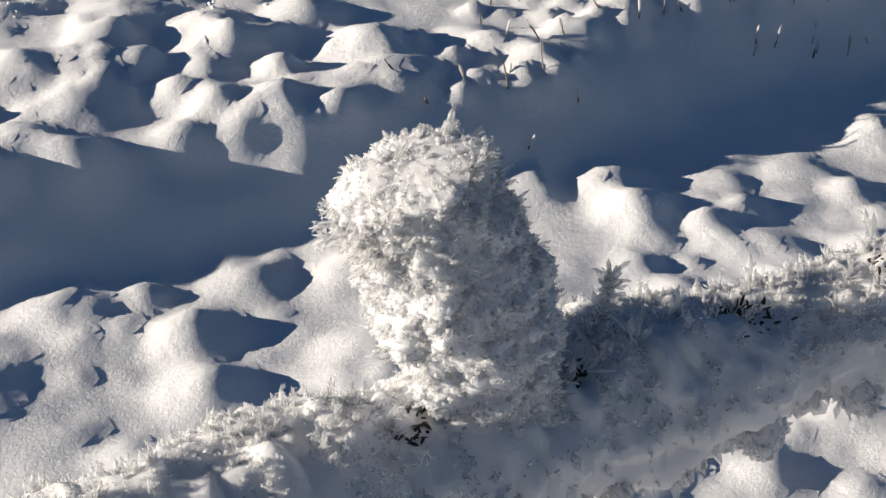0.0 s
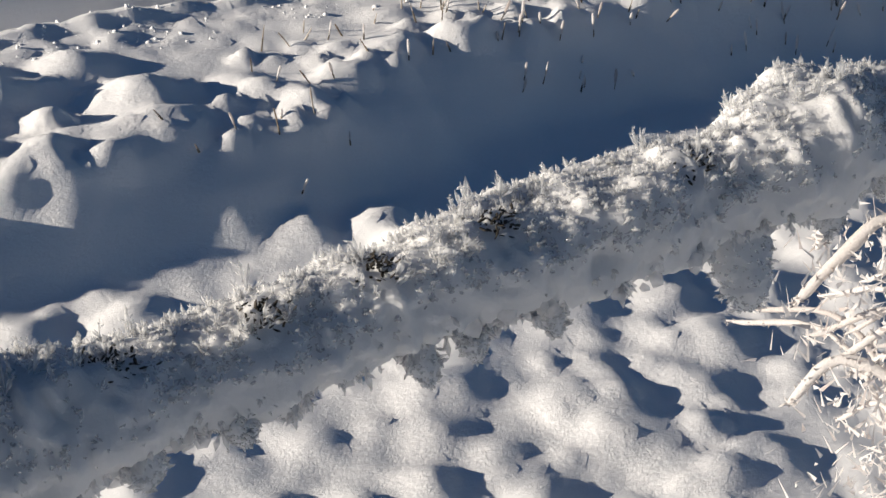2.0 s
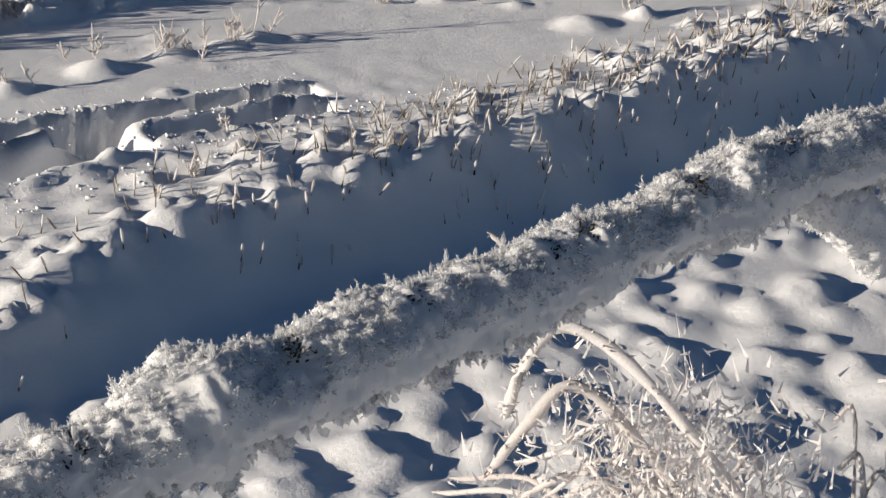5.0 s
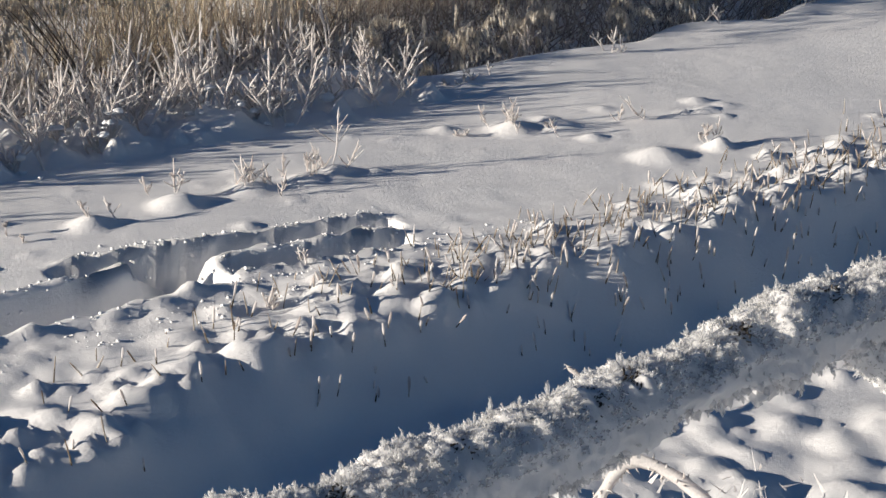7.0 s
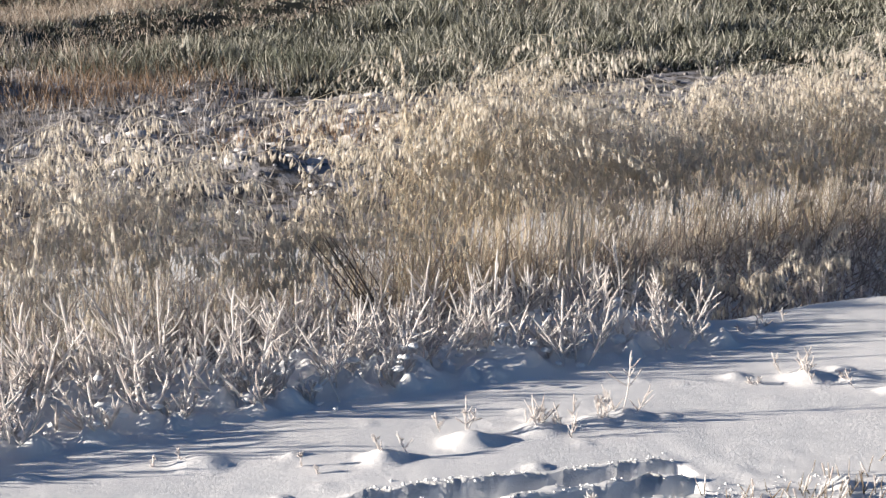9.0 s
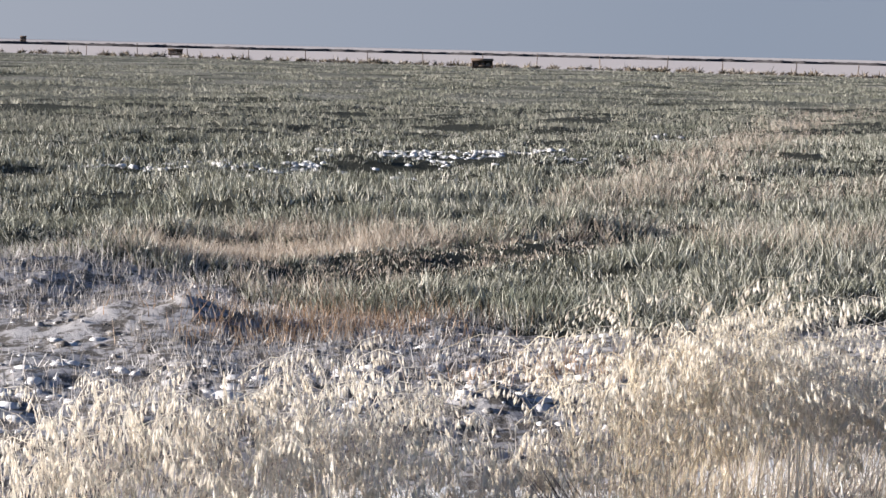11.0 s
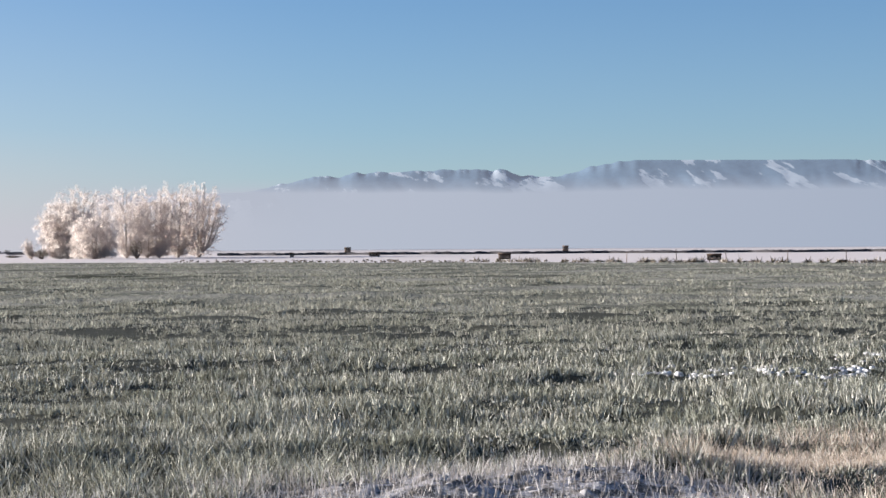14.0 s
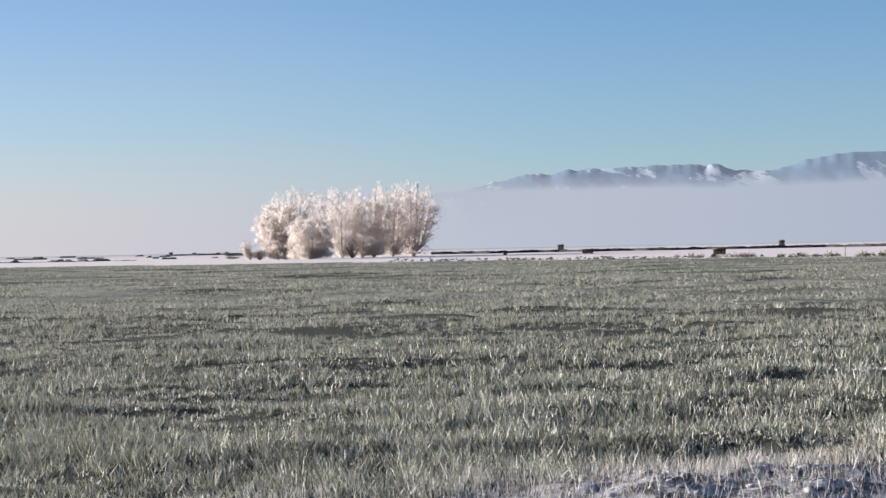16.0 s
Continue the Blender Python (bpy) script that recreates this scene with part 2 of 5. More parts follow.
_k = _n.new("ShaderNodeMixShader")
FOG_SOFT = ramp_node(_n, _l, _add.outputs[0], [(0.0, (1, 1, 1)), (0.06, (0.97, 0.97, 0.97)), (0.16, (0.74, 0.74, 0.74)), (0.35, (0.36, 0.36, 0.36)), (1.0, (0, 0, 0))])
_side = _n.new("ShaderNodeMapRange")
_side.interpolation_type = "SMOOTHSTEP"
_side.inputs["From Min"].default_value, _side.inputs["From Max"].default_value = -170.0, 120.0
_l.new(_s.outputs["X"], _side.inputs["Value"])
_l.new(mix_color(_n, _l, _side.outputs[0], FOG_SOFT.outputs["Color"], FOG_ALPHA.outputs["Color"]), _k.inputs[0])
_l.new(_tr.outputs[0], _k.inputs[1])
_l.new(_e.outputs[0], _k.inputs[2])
_l.new(_k.outputs[0], _n["Material Output"].inputs["Surface"])

# ---- mesh helpers ----
rng = np.random.default_rng(7)


def grid_noise(x, y, seed=0):
    """Smooth lattice noise, about -1 to 1, one cell to the unit."""
    xi, yi = np.floor(x).astype(np.int64), np.floor(y).astype(np.int64)
    u, v = x - xi, y - yi
    u, v = u * u * (3 - 2 * u), v * v * (3 - 2 * v)

    def h(a, c):
        k = (a * 374761393 + c * 668265263 + seed * 1274126177) & 0xFFFFFFFF
        k = ((k ^ (k >> 13)) * 1274126177) & 0xFFFFFFFF
        return ((k ^ (k >> 16)) & 0xFFFF) / 32767.5 - 1
    return (h(xi, yi) * (1 - u) + h(xi + 1, yi) * u) * (1 - v) + (h(xi, yi + 1) * (1 - u) + h(xi + 1, yi + 1) * u) * v


def fractal(x, y, octaves=4, seed=0):
    return sum(grid_noise(x * 2**k, y * 2**k, seed + k) / 2**k for k in range(octaves)) / 1.6


def smooth(a, b, x):
    t = np.clip((x - a) / (b - a), 0, 1)
    return t * t * (3 - 2 * t)


def mesh_of(name, verts, faces, mats, index=None, soft=True):
    """A mesh from arrays: verts (n, 3), faces (m, 3 or 4)."""
    me = bpy.data.meshes.new(name)
    verts, faces = np.asarray(verts, np.float32), np.asarray(faces, np.int32)
    m, k = faces.shape
    me.vertices.add(len(verts))
    me.vertices.foreach_set("co", verts.ravel())
    me.loops.add(m * k)
    me.loops.foreach_set("vertex_index", faces.ravel())
    me.polygons.add(m)
    me.polygons.foreach_set("loop_start", np.arange(0, m * k, k, dtype=np.int32))
    for mat in mats if isinstance(mats, (list, tuple)) else [mats]:
        me.materials.append(mat)
    if index is not None:
        me.polygons.foreach_set("material_index", np.asarray(index, np.int32))
    me.update(calc_edges=True)
    if soft:
        me.polygons.foreach_set("use_smooth", np.ones(m, bool))
    me.validate()
    return me


def part(name, me, parent=None, label="", kind=""):
    """Links a mesh as one object, under a thing where one is given."""
    ob = new(name, me)
    if parent is not None:
        ob.parent = parent
    return tagged(ob, label, kind=kind)


def merged(*pieces):
    """Joins (verts, faces) pairs into one pair."""
    vs, fs, n = [], [], 0
    for v, f in pieces:
        vs.append(v)
        fs.append(f + n)
        n += len(v)
    return np.concatenate(vs), np.concatenate(fs)


def unit(v):
    return v / np.maximum(np.linalg.norm(v, axis=-1, keepdims=True), 1e-9)


def tubes(paths, radii, sides=3):
    """Round stems along paths (n, s, 3) with radii (n, s); quads, closed to a point by a small end radius."""
    n, s, _ = paths.shape
    t = unit(np.gradient(paths, axis=1))
    ref = np.where(np.abs(t[..., 2:3]) > 0.9, np.array([1.0, 0.1, 0]), np.array([0.1, 0, 1.0]))
    a = unit(np.cross(t, ref))
    b = np.cross(t, a)
    w = np.arange(sides) * 2 * np.pi / sides
    v = paths[:, :, None] + radii[:, :, None, None] * (np.cos(w)[None, None, :, None] * a[:, :, None] + np.sin(w)[None, None, :, None] * b[:, :, None])
    i = np.arange(n)[:, None, None] * s * sides + np.arange(s - 1)[None, :, None] * sides
    k = np.arange(sides)[None, None, :]
    k2 = (k + 1) % sides
    f = np.stack([i + k, i + k2, i + sides + k2, i + sides + k], -1)
    return v.reshape(-1, 3), f.reshape(-1, 4)


def ribbons(foot, up, length, width, lean, segs=3):
    """Grass blades: foot, up and lean (n, 3); quads that narrow to the tip and bend along lean."""
    n = len(foot)
    s = np.linspace(0, 1, segs + 1)[None, :, None]
    mid = foot[:, None] + length[:, None, None] * (up[:, None] * s + lean[:, None] * s**2)
    side = unit(np.cross(up, np.stack([np.cos(ang := rng.uniform(0, 6.28, n)), np.sin(ang), np.zeros(n)], -1)))
    wide = (width[:, None, None] * 0.5) * (1 - 0.92 * s**1.5)
    v = np.stack([mid - side[:, None] * wide, mid + side[:, None] * wide], 2)
    i = np.arange(n)[:, None] * (segs + 1) * 2 + np.arange(segs)[None] * 2
    f = np.stack([i, i + 1, i + 3, i + 2], -1)
    return v.reshape(-1, 3), f.reshape(-1, 4)


def slivers(foot, up, length, width, lean):
    """Far grass blades, one triangle each."""
    n = len(foot)
    a = rng.uniform(0, 6.28, n)
    side = np.stack([np.cos(a), np.sin(a), np.zeros(n)], -1) * width[:, None] * 0.5
    v = np.stack([foot - side, foot + side, foot + length[:, None] * (up + lean * 0.7)], 1)
    return v.reshape(-1, 3), np.arange(n * 3).reshape(-1, 3)


def spikes(foot, way, length, radius, sides=3, blunt=0.62):
    """Needle crystals that swell a little and end in a point; triangles."""
    n = len(foot)
    ref = np.where(np.abs(way[:, 2:3]) > 0.9, np.array([1.0, 0.1, 0]), np.array([0.1, 0, 1.0]))
    a = unit(np.cross(way, ref))
    b = np.cross(way, a)
    turn = rng.uniform(0, 6.28, n)[:, None] + np.arange(sides)[None] * 2 * np.pi / sides
    ring = np.cos(turn)[..., None] * a[:, None] + np.sin(turn)[..., None] * b[:, None] * 0.55
    low = foot[:, None] + ring * radius[:, None, None] * 0.75
    high = foot[:, None] + way[:, None] * (length * blunt)[:, None, None] + ring * radius[:, None, None]
    tip = (foot + way * length[:, None])[:, None]
    v = np.concatenate([low, high, tip], 1)
    i = np.arange(n)[:, None] * (2 * sides + 1)
    k = np.arange(sides)[None]
    k2 = (k + 1) % sides
    f = np.concatenate([np.stack([i + k, i + k2, i + sides + k2], -1), np.stack([i + k, i + sides + k2, i + sides + k], -1),
                        np.stack([i + sides + k, i + sides + k2, i + 2 * sides + 0 * k], -1)], 1)
    return v.reshape(-1, 3), f.reshape(-1, 3)


def needles(foot, way, length, radius, swell=0.45):
    """Slim crystals or seeds, pointed at both ends; triangles."""
    n = len(foot)
    ref = np.where(np.abs(way[:, 2:3]) > 0.9, np.array([1.0, 0.1, 0]), np.array([0.1, 0, 1.0]))
    a = unit(np.cross(way, ref))
    b = np.cross(way, a)
    turn = rng.uniform(0, 6.28, n)[:, None] + np.arange(3)[None] * 2 * np.pi / 3
    ring = foot[:, None] + way[:, None] * (length * swell)[:, None, None] + radius[:, None, None] * (np.cos(turn)[..., None] * a[:, None] + np.sin(turn)[..., None] * b[:, None] * 0.6)
    v = np.concatenate([foot[:, None], ring, (foot + way * length[:, None])[:, None]], 1)
    i = np.arange(n)[:, None] * 5
    k = np.arange(3)[None]
    k2 = (k + 1) % 3
    f = np.concatenate([np.stack([i + 0 * k, i + 1 + k2, i + 1 + k], -1), np.stack([i + 1 + k, i + 1 + k2, i + 4 + 0 * k], -1)], 1)
    return v.reshape(-1, 3), f.reshape(-1, 3)


def flat_random(n):
    a = rng.uniform(0, 2 * np.pi, n)
    return np.stack([np.cos(a), np.sin(a), np.zeros(n)], -1)


def ball_random(n):
    return unit(rng.normal(size=(n, 3)))


def lumps(centre, radius, flat=0.75, jag=0.18):
    """Rounded uneven lumps of snow or earth, one for each centre; triangles."""
    g = (1 + 5**0.5) / 2
    v = unit(np.array([(-1, g, 0), (1, g, 0), (-1, -g, 0), (1, -g, 0), (0, -1, g), (0, 1, g), (0, -1, -g), (0, 1, -g), (g, 0, -1), (g, 0, 1), (-g, 0, -1), (-g, 0, 1)], float))
    f = np.array([(0, 11, 5), (0, 5, 1), (0, 1, 7), (0, 7, 10), (0, 10, 11), (1, 5, 9), (5, 11, 4), (11, 10, 2), (10, 7, 6), (7, 1, 8),
                  (3, 9, 4), (3, 4, 2), (3, 2, 6), (3, 6, 8), (3, 8, 9), (4, 9, 5), (2, 4, 11), (6, 2, 10), (8, 6, 7), (9, 8, 1)])
    n = len(centre)
    a = rng.uniform(0, 6.28, n)
    c, s = np.cos(a)[:, None], np.sin(a)[:, None]
    w = np.stack([v[None, :, 0] * c - v[None, :, 1] * s, v[None, :, 0] * s + v[None, :, 1] * c, np.tile(v[:, 2] * flat, (n, 1))], -1)
    w = w * np.stack([rng.uniform(0.75, 1.3, n), rng.uniform(0.75, 1.3, n), rng.uniform(0.7, 1.2, n)], -1)[:, None] * (1 + jag * rng.normal(0, 1, (n, 12, 1)))
    return (centre[:, None] + w * radius[:, None, None]).reshape(-1, 3), (np.arange(n)[:, None, None] * 12 + f[None]).reshape(-1, 3)


def blobs(centre, radius, tall=0.8, seed=1):
    """Soft rounded pads of snow, finer than lumps; triangles."""
    g = (1 + 5**0.5) / 2
    v = [tuple(p) for p in unit(np.array([(-1, g, 0), (1, g, 0), (-1, -g, 0), (1, -g, 0), (0, -1, g), (0, 1, g), (0, -1, -g), (0, 1, -g), (g, 0, -1), (g, 0, 1), (-g, 0, -1), (-g, 0, 1)], float))]
    f = [(0, 11, 5), (0, 5, 1), (0, 1, 7), (0, 7, 10), (0, 10, 11), (1, 5, 9), (5, 11, 4), (11, 10, 2), (10, 7, 6), (7, 1, 8),
         (3, 9, 4), (3, 4, 2), (3, 2, 6), (3, 6, 8), (3, 8, 9), (4, 9, 5), (2, 4, 11), (6, 2, 10), (8, 6, 7), (9, 8, 1)]
    mid, split = {}, []

    def half(a, b):
        k = (min(a, b), max(a, b))
        if k not in mid:
            mid[k] = len(v)
            v.append(tuple(unit(np.array(v[a]) + np.array(v[b]))))
        return mid[k]
    for a, b, c in f:
        d, e, h = half(a, b), half(b, c), half(c, a)
        split += [(a, d, h), (d, b, e), (h, e, c), (d, e, h)]
    v, split, n = np.array(v), np.array(split), len(centre)
    r = np.random.default_rng(seed)
    size = radius[:, None, None] * np.stack([r.uniform(0.7, 1.4, n), r.uniform(0.7, 1.4, n), tall * r.uniform(0.6, 1.3, n)], -1)[:, None]
    shift = np.arange(n)[:, None] * 7.3
    w = v[None] * (1 + 0.28 * grid_noise(v[None, :, 0] * 1.7 + shift, v[None, :, 2] * 1.7 + v[None, :, 1], 3))[..., None]
    a = r.uniform(0, 6.28, n)
    c, q = np.cos(a)[:, None], np.sin(a)[:, None]
    w = w * size
    w = np.stack([w[..., 0] * c - w[..., 1] * q, w[..., 0] * q + w[..., 1] * c, w[..., 2]], -1)
    return (centre[:, None] + w).reshape(-1, 3), (np.arange(n)[:, None, None] * len(v) + split[None]).reshape(-1, 3)


# ---- ground ----
# the strip of snow along x between the bank's lip and the weeds lies at height 0; the ditch floor before it is lower
BED = -0.115
DOME = []            # x, y, radius, height of snow domes: on the lip, on the strip and under the weeds
_r = np.random.default_rng(21)


def lip_line(x):
    return np.interp(x, (0.5, 1.45, 1.75, 2.6, 4.0, 6.0), (2.57, 2.56, 2.71, 2.75, 2.79, 2.8))


for _ in range(480):
    _x = _r.uniform(1.0, 5.4)
    _back = abs(_r.normal(0, 0.13)) - 0.02
    DOME.append((_x, float(lip_line(_x)) + _back, _r.uniform(0.014, 0.046), _r.uniform(0.010, 0.032)))
for _ in range(70):
    DOME.append((_r.uniform(-0.3, 1.3), 2.58 + abs(_r.normal(0, 0.2)) - 0.02, _r.uniform(0.04, 0.09), _r.uniform(0.02, 0.045)))
for _ in range(330):
    DOME.append((_r.uniform(0.4, 3.35), _r.uniform(4.0, 4.5), _r.uniform(0.018, 0.055), _r.uniform(0.015, 0.055)))
for _ in range(40):
    DOME.append((_r.uniform(0.8, 4.0), _r.uniform(3.35, 4.1), _r.uniform(0.012, 0.032), _r.uniform(0.004, 0.014)))
for _ in range(1150):
    _s = _r.uniform(0, 1)**1.6
    DOME.append((_r.uniform(-0.2, 4.2), _r.uniform(0.9, 2.36), 0.018 + 0.050 * _s, (0.006 + 0.019 * _s) * _r.uniform(0.4, 1.4)))
MOUND = [(3.34, 3.64, 0.06, 0.022), (3.46, 3.58, 0.05, 0.014), (2.69, 3.59, 0.05, 0.022), (2.60, 3.58, 0.045, 0.018), (2.45, 3.59, 0.05, 0.018),
         (2.24, 3.59, 0.055, 0.028), (2.00, 3.58, 0.045, 0.024), (3.68, 3.19, 0.035, 0.035), (3.49, 3.22, 0.07, 0.024), (2.67, 4.06, 0.09, 0.045), (1.62, 3.75, 0.06, 0.015)]
DOME += MOUND
DOME = np.array(DOME)
EARTH = np.array([(2.35, 11.2, 0.7, 0.11), (2.75, 12.0, 0.5, 0.10), (1.4, 11.0, 0.7, 0.06), (2.45, 9.4, 0.42, 0.15), (0.5, 11.2, 0.8, 0.05), (1.75, 11.5, 0.7, 0.05),
                  (3.3, 7.05, 0.15, 0.06), (1.2, 9.6, 0.4, 0.07), (3.85, 8.9, 0.2, 0.07), (6.9, 13.4, 0.6, 0.12)])
DIP = ((3.2, 15.8, 0.5), (7.1, 15.5, 0.55), (2.4, 16.1, 0.4), (-0.3, 18.7, 0.6), (-1.6, 15.1, 0.5), (16.7, 27.7, 0.8), (8.8, 21.3, 0.6), (7.4, 20.3, 0.5))
THAW = ((5.8, 22.1, 1.6, 1.1), (6.9, 19.8, 1.5, 0.8), (9.4, 23.0, 1.7, 1.2), (11.2, 23.2, 1.2, 0.9), (16.6, 28.2, 1.1, 0.7), (8.0, 21.3, 1.3, 0.8))


def near_line(x, y, x0, y0, x1, y1):
    """Run along a line, 0 to 1, and distance to its far side."""
    dx, dy = x1 - x0, y1 - y0
    run = math.hypot(dx, dy)
    return ((x - x0) * dx + (y - y0) * dy) / run**2, ((y - y0) * dx - (x - x0) * dy) / run


def thawed(x, y):
    """Above 0 on the snowy bare patches inside the field."""
    out = np.full(np.shape(x), -1.0)
    for bx, by, rx, ry in THAW:
        out = np.maximum(out, 1 - ((x - bx) / rx)**2 - ((y - by) / ry)**2)
    return out + 0.55 * fractal(x * 2.2, y * 2.2, 3, 8)


def lip_at(x):
    return lip_line(x) + 0.03 * grid_noise(x * 7, x * 0 + 3.3, 5)


def rut(x, y, x0, y0, x1, y1, half, depth):
    """A trodden rut with steep sides from one end to the other."""
    dx, dy = x1 - x0, y1 - y0
    run = math.hypot(dx, dy)
    u = ((x - x0) * dx + (y - y0) * dy) / run**2
    off = np.abs((x - x0) * dy - (y - y0) * dx) / run + 0.012 * grid_noise(x * 9, y * 9, 9)
    inside = smooth(half, half * 0.74, off) * smooth(-0.03, 0.03, u) * smooth(1.03, 0.97, u)
    rim = np.exp(-((off - half * 1.2) / (half * 0.25))**2) * smooth(-0.05, 0.05, u) * smooth(1.05, 0.95, u) * (1 + 0.5 * grid_noise(x * 22, y * 22, 19))
    return -depth * inside + 0.12 * depth * rim


def edge_line(x):
    """The far edge of the green field."""
    return np.interp(x, (-60, 0, 22, 54, 154), (234, 199, 181, 143, 45))


def field_edge(x, y):
    """Positive inside the green field."""
    inner = y - np.interp(x, (-6, -0.4, 0.3, 1.2, 2.4, 3.3, 4.2, 9), (9.5, 10.6, 11.5, 11.9, 11.9, 10.1, 8.5, 8.2)) + 0.5 * grid_noise(x * 0.9, y * 0.9, 31)
    outer = edge_line(x) - y
    return np.minimum(inner, outer)


def height(x, y):
    lip = lip_at(x)
    z = np.interp(x, (1.5, 2.5), (-0.105, -0.15)) * smooth(lip + 0.03, lip - 0.22, y + 0.02 * grid_noise(x * 9, y * 9, 71)) - 0.16 * smooth(4.42, 4.68, y + 0.22 * smooth(3.2, 3.6, x) + 0.07 * grid_noise(x * 3, y * 0, 61)) * smooth(7.2, 6.2, y)
    z = z + 0.012 * fractal(x * 1.3, y * 1.3, 3, 3) * smooth(60, 20, y)
    near = (y > 0.7) & (y < 4.8) & (x > -0.4) & (x < 7.8)
    if near.any():
        xs, ys = x[near], y[near]
        add = np.zeros(xs.shape)
        for dx, dy, r, h in DOME:
            k = (np.abs(xs - dx) < r * 1.7) & (np.abs(ys - dy) < r * 1.7)
            if k.any():
                d2 = ((xs[k] - dx)**2 + (ys[k] - dy)**2 * 1.3) / r**2
                add[k] = (add[k]**3 + (h * np.maximum(0, 1 - d2 / 2.6)**2 * (1 + 0.25 * grid_noise(xs[k] * 45, ys[k] * 45, 4)))**3)**(1 / 3)
        add += rut(xs, ys, 0.5, 3.25, 2.06, 3.17, 0.085, 0.15) + rut(xs, ys, 1.8, 3.34, 2.58, 3.215, 0.052, 0.115) + rut(xs, ys, 2.12, 3.17, 2.54, 3.10, 0.040, 0.085)
        add += 0.010 * fractal(xs * 24, ys * 24, 3, 8) * np.exp(-((ys - 3.05) / 0.10)**2) * smooth(2.9, 2.3, xs)
        add += 0.005 * fractal(xs * 28, ys * 28, 2, 8) * smooth(3.45, 3.15, ys) * smooth(3.2, 2.4, xs)
        add += 0.0013 * fractal(xs * 20, ys * 30, 2, 38) * smooth(2.6, 3.0, ys)
        z = z.copy()
        z[near] += add
    far = (y > 6) & (y < 230)
    if far.any():
        xs, ys = x[far], y[far]
        add = 0.035 * fractal(xs * 2.6, ys * 2.6, 5, 12) * smooth(5.8, 7, ys) * smooth(14, 11, ys)
        add += 0.13 * fractal(xs * 0.6, ys * 0.85, 3, 15) * smooth(10, 14, ys) * smooth(100, 70, ys)
        add += 0.20 * fractal(xs * 0.13, ys * 0.26, 3, 16) * smooth(30, 60, ys) * smooth(2, 28, edge_line(xs) - ys)
        for dx, dy, r, h in EARTH:
            d2 = ((xs - dx)**2 * 0.6 + (ys - dy)**2) / r**2
            add += h * np.exp(-d2 * 1.6) * (1 + 0.45 * fractal(xs * 5, ys * 5, 3, 2))
        for dx, dy, r in DIP:
            add -= 0.10 * np.exp(-(((xs - dx) / 1.3)**2 + (ys - dy)**2) / r**2)
        u, off = near_line(xs, ys, 2.9, 10.35, 6.8, 12.9)
        off = off + 0.14 * grid_noise(xs * 1.7, ys * 1.7, 19)
        add += 0.035 * smooth(-0.35, 0.08, off) * smooth(1.6, 0.2, off) * smooth(-0.08, 0.1, u) * smooth(1.1, 0.85, u)
        z = z.copy()
        z[far] += add
    return z


def spread(lo, hi, fine_lo, fine_hi, step, growth):
    """Grid lines: even between the fine limits, wider and wider outside them."""
    lines = list(np.arange(fine_lo, fine_hi, step))
    d, p = step, fine_hi
    while p < hi:
        lines.append(p)
        d *= growth
        p += d
    lines.append(hi)
    d, p = step, fine_lo
    while p > lo:
        d *= growth
        p -= d
        lines.insert(0, max(p, lo))
    return np.array(lines)


gx = spread(-4900, 4900, 0.5, 4.6, 0.0175, 1.14)
gy = np.concatenate([spread(-4900, 4.5, 1.35, 4.5, 0.0170, 1.2)[:-1], np.arange(4.5, 14, 0.075), spread(14, 4900, 14, 14.1, 0.14, 1.07)])
gy = np.unique(gy)
GX, GY = np.meshgrid(gx, gy)
GZ = height(GX, GY)
nx, ny = len(gx), len(gy)
ii = (np.arange(ny - 1)[:, None] * nx + np.arange(nx - 1)[None]).ravel()
quads = np.stack([ii, ii + 1, ii + nx + 1, ii + nx], -1)
cx, cy = (GX[:-1, :-1] + GX[1:, 1:]).ravel() / 2, (GY[:-1, :-1] + GY[1:, 1:]).ravel() / 2
kind = np.zeros(len(quads), int)
kind[(cy > 6.3 + 0.4 * grid_noise(cx * 2, cy * 2, 77)) & (cy < 40)] = 1
kind[field_edge(cx, cy) > 0] = 2
kind[(field_edge(cx, cy) > 0) & (cy > 45)] = 3
kind[(cy > 40) & (field_edge(cx, cy) <= 0)] = 4
ground = part("ground", mesh_of("ground", np.stack([GX, GY, GZ], -1).reshape(-1, 3), quads, [SNOW, PATCHY, FIELD_SOIL, FAR_FIELD, FAR_SNOW], kind))
tagged(ground, "snow-covered ground with a low ditch bank, frozen field and far snow", "ground", kind="structure")


def on_ground(x, y):
    return np.stack([x, y, height(np.asarray(x, float), np.asarray(y, float))], -1)


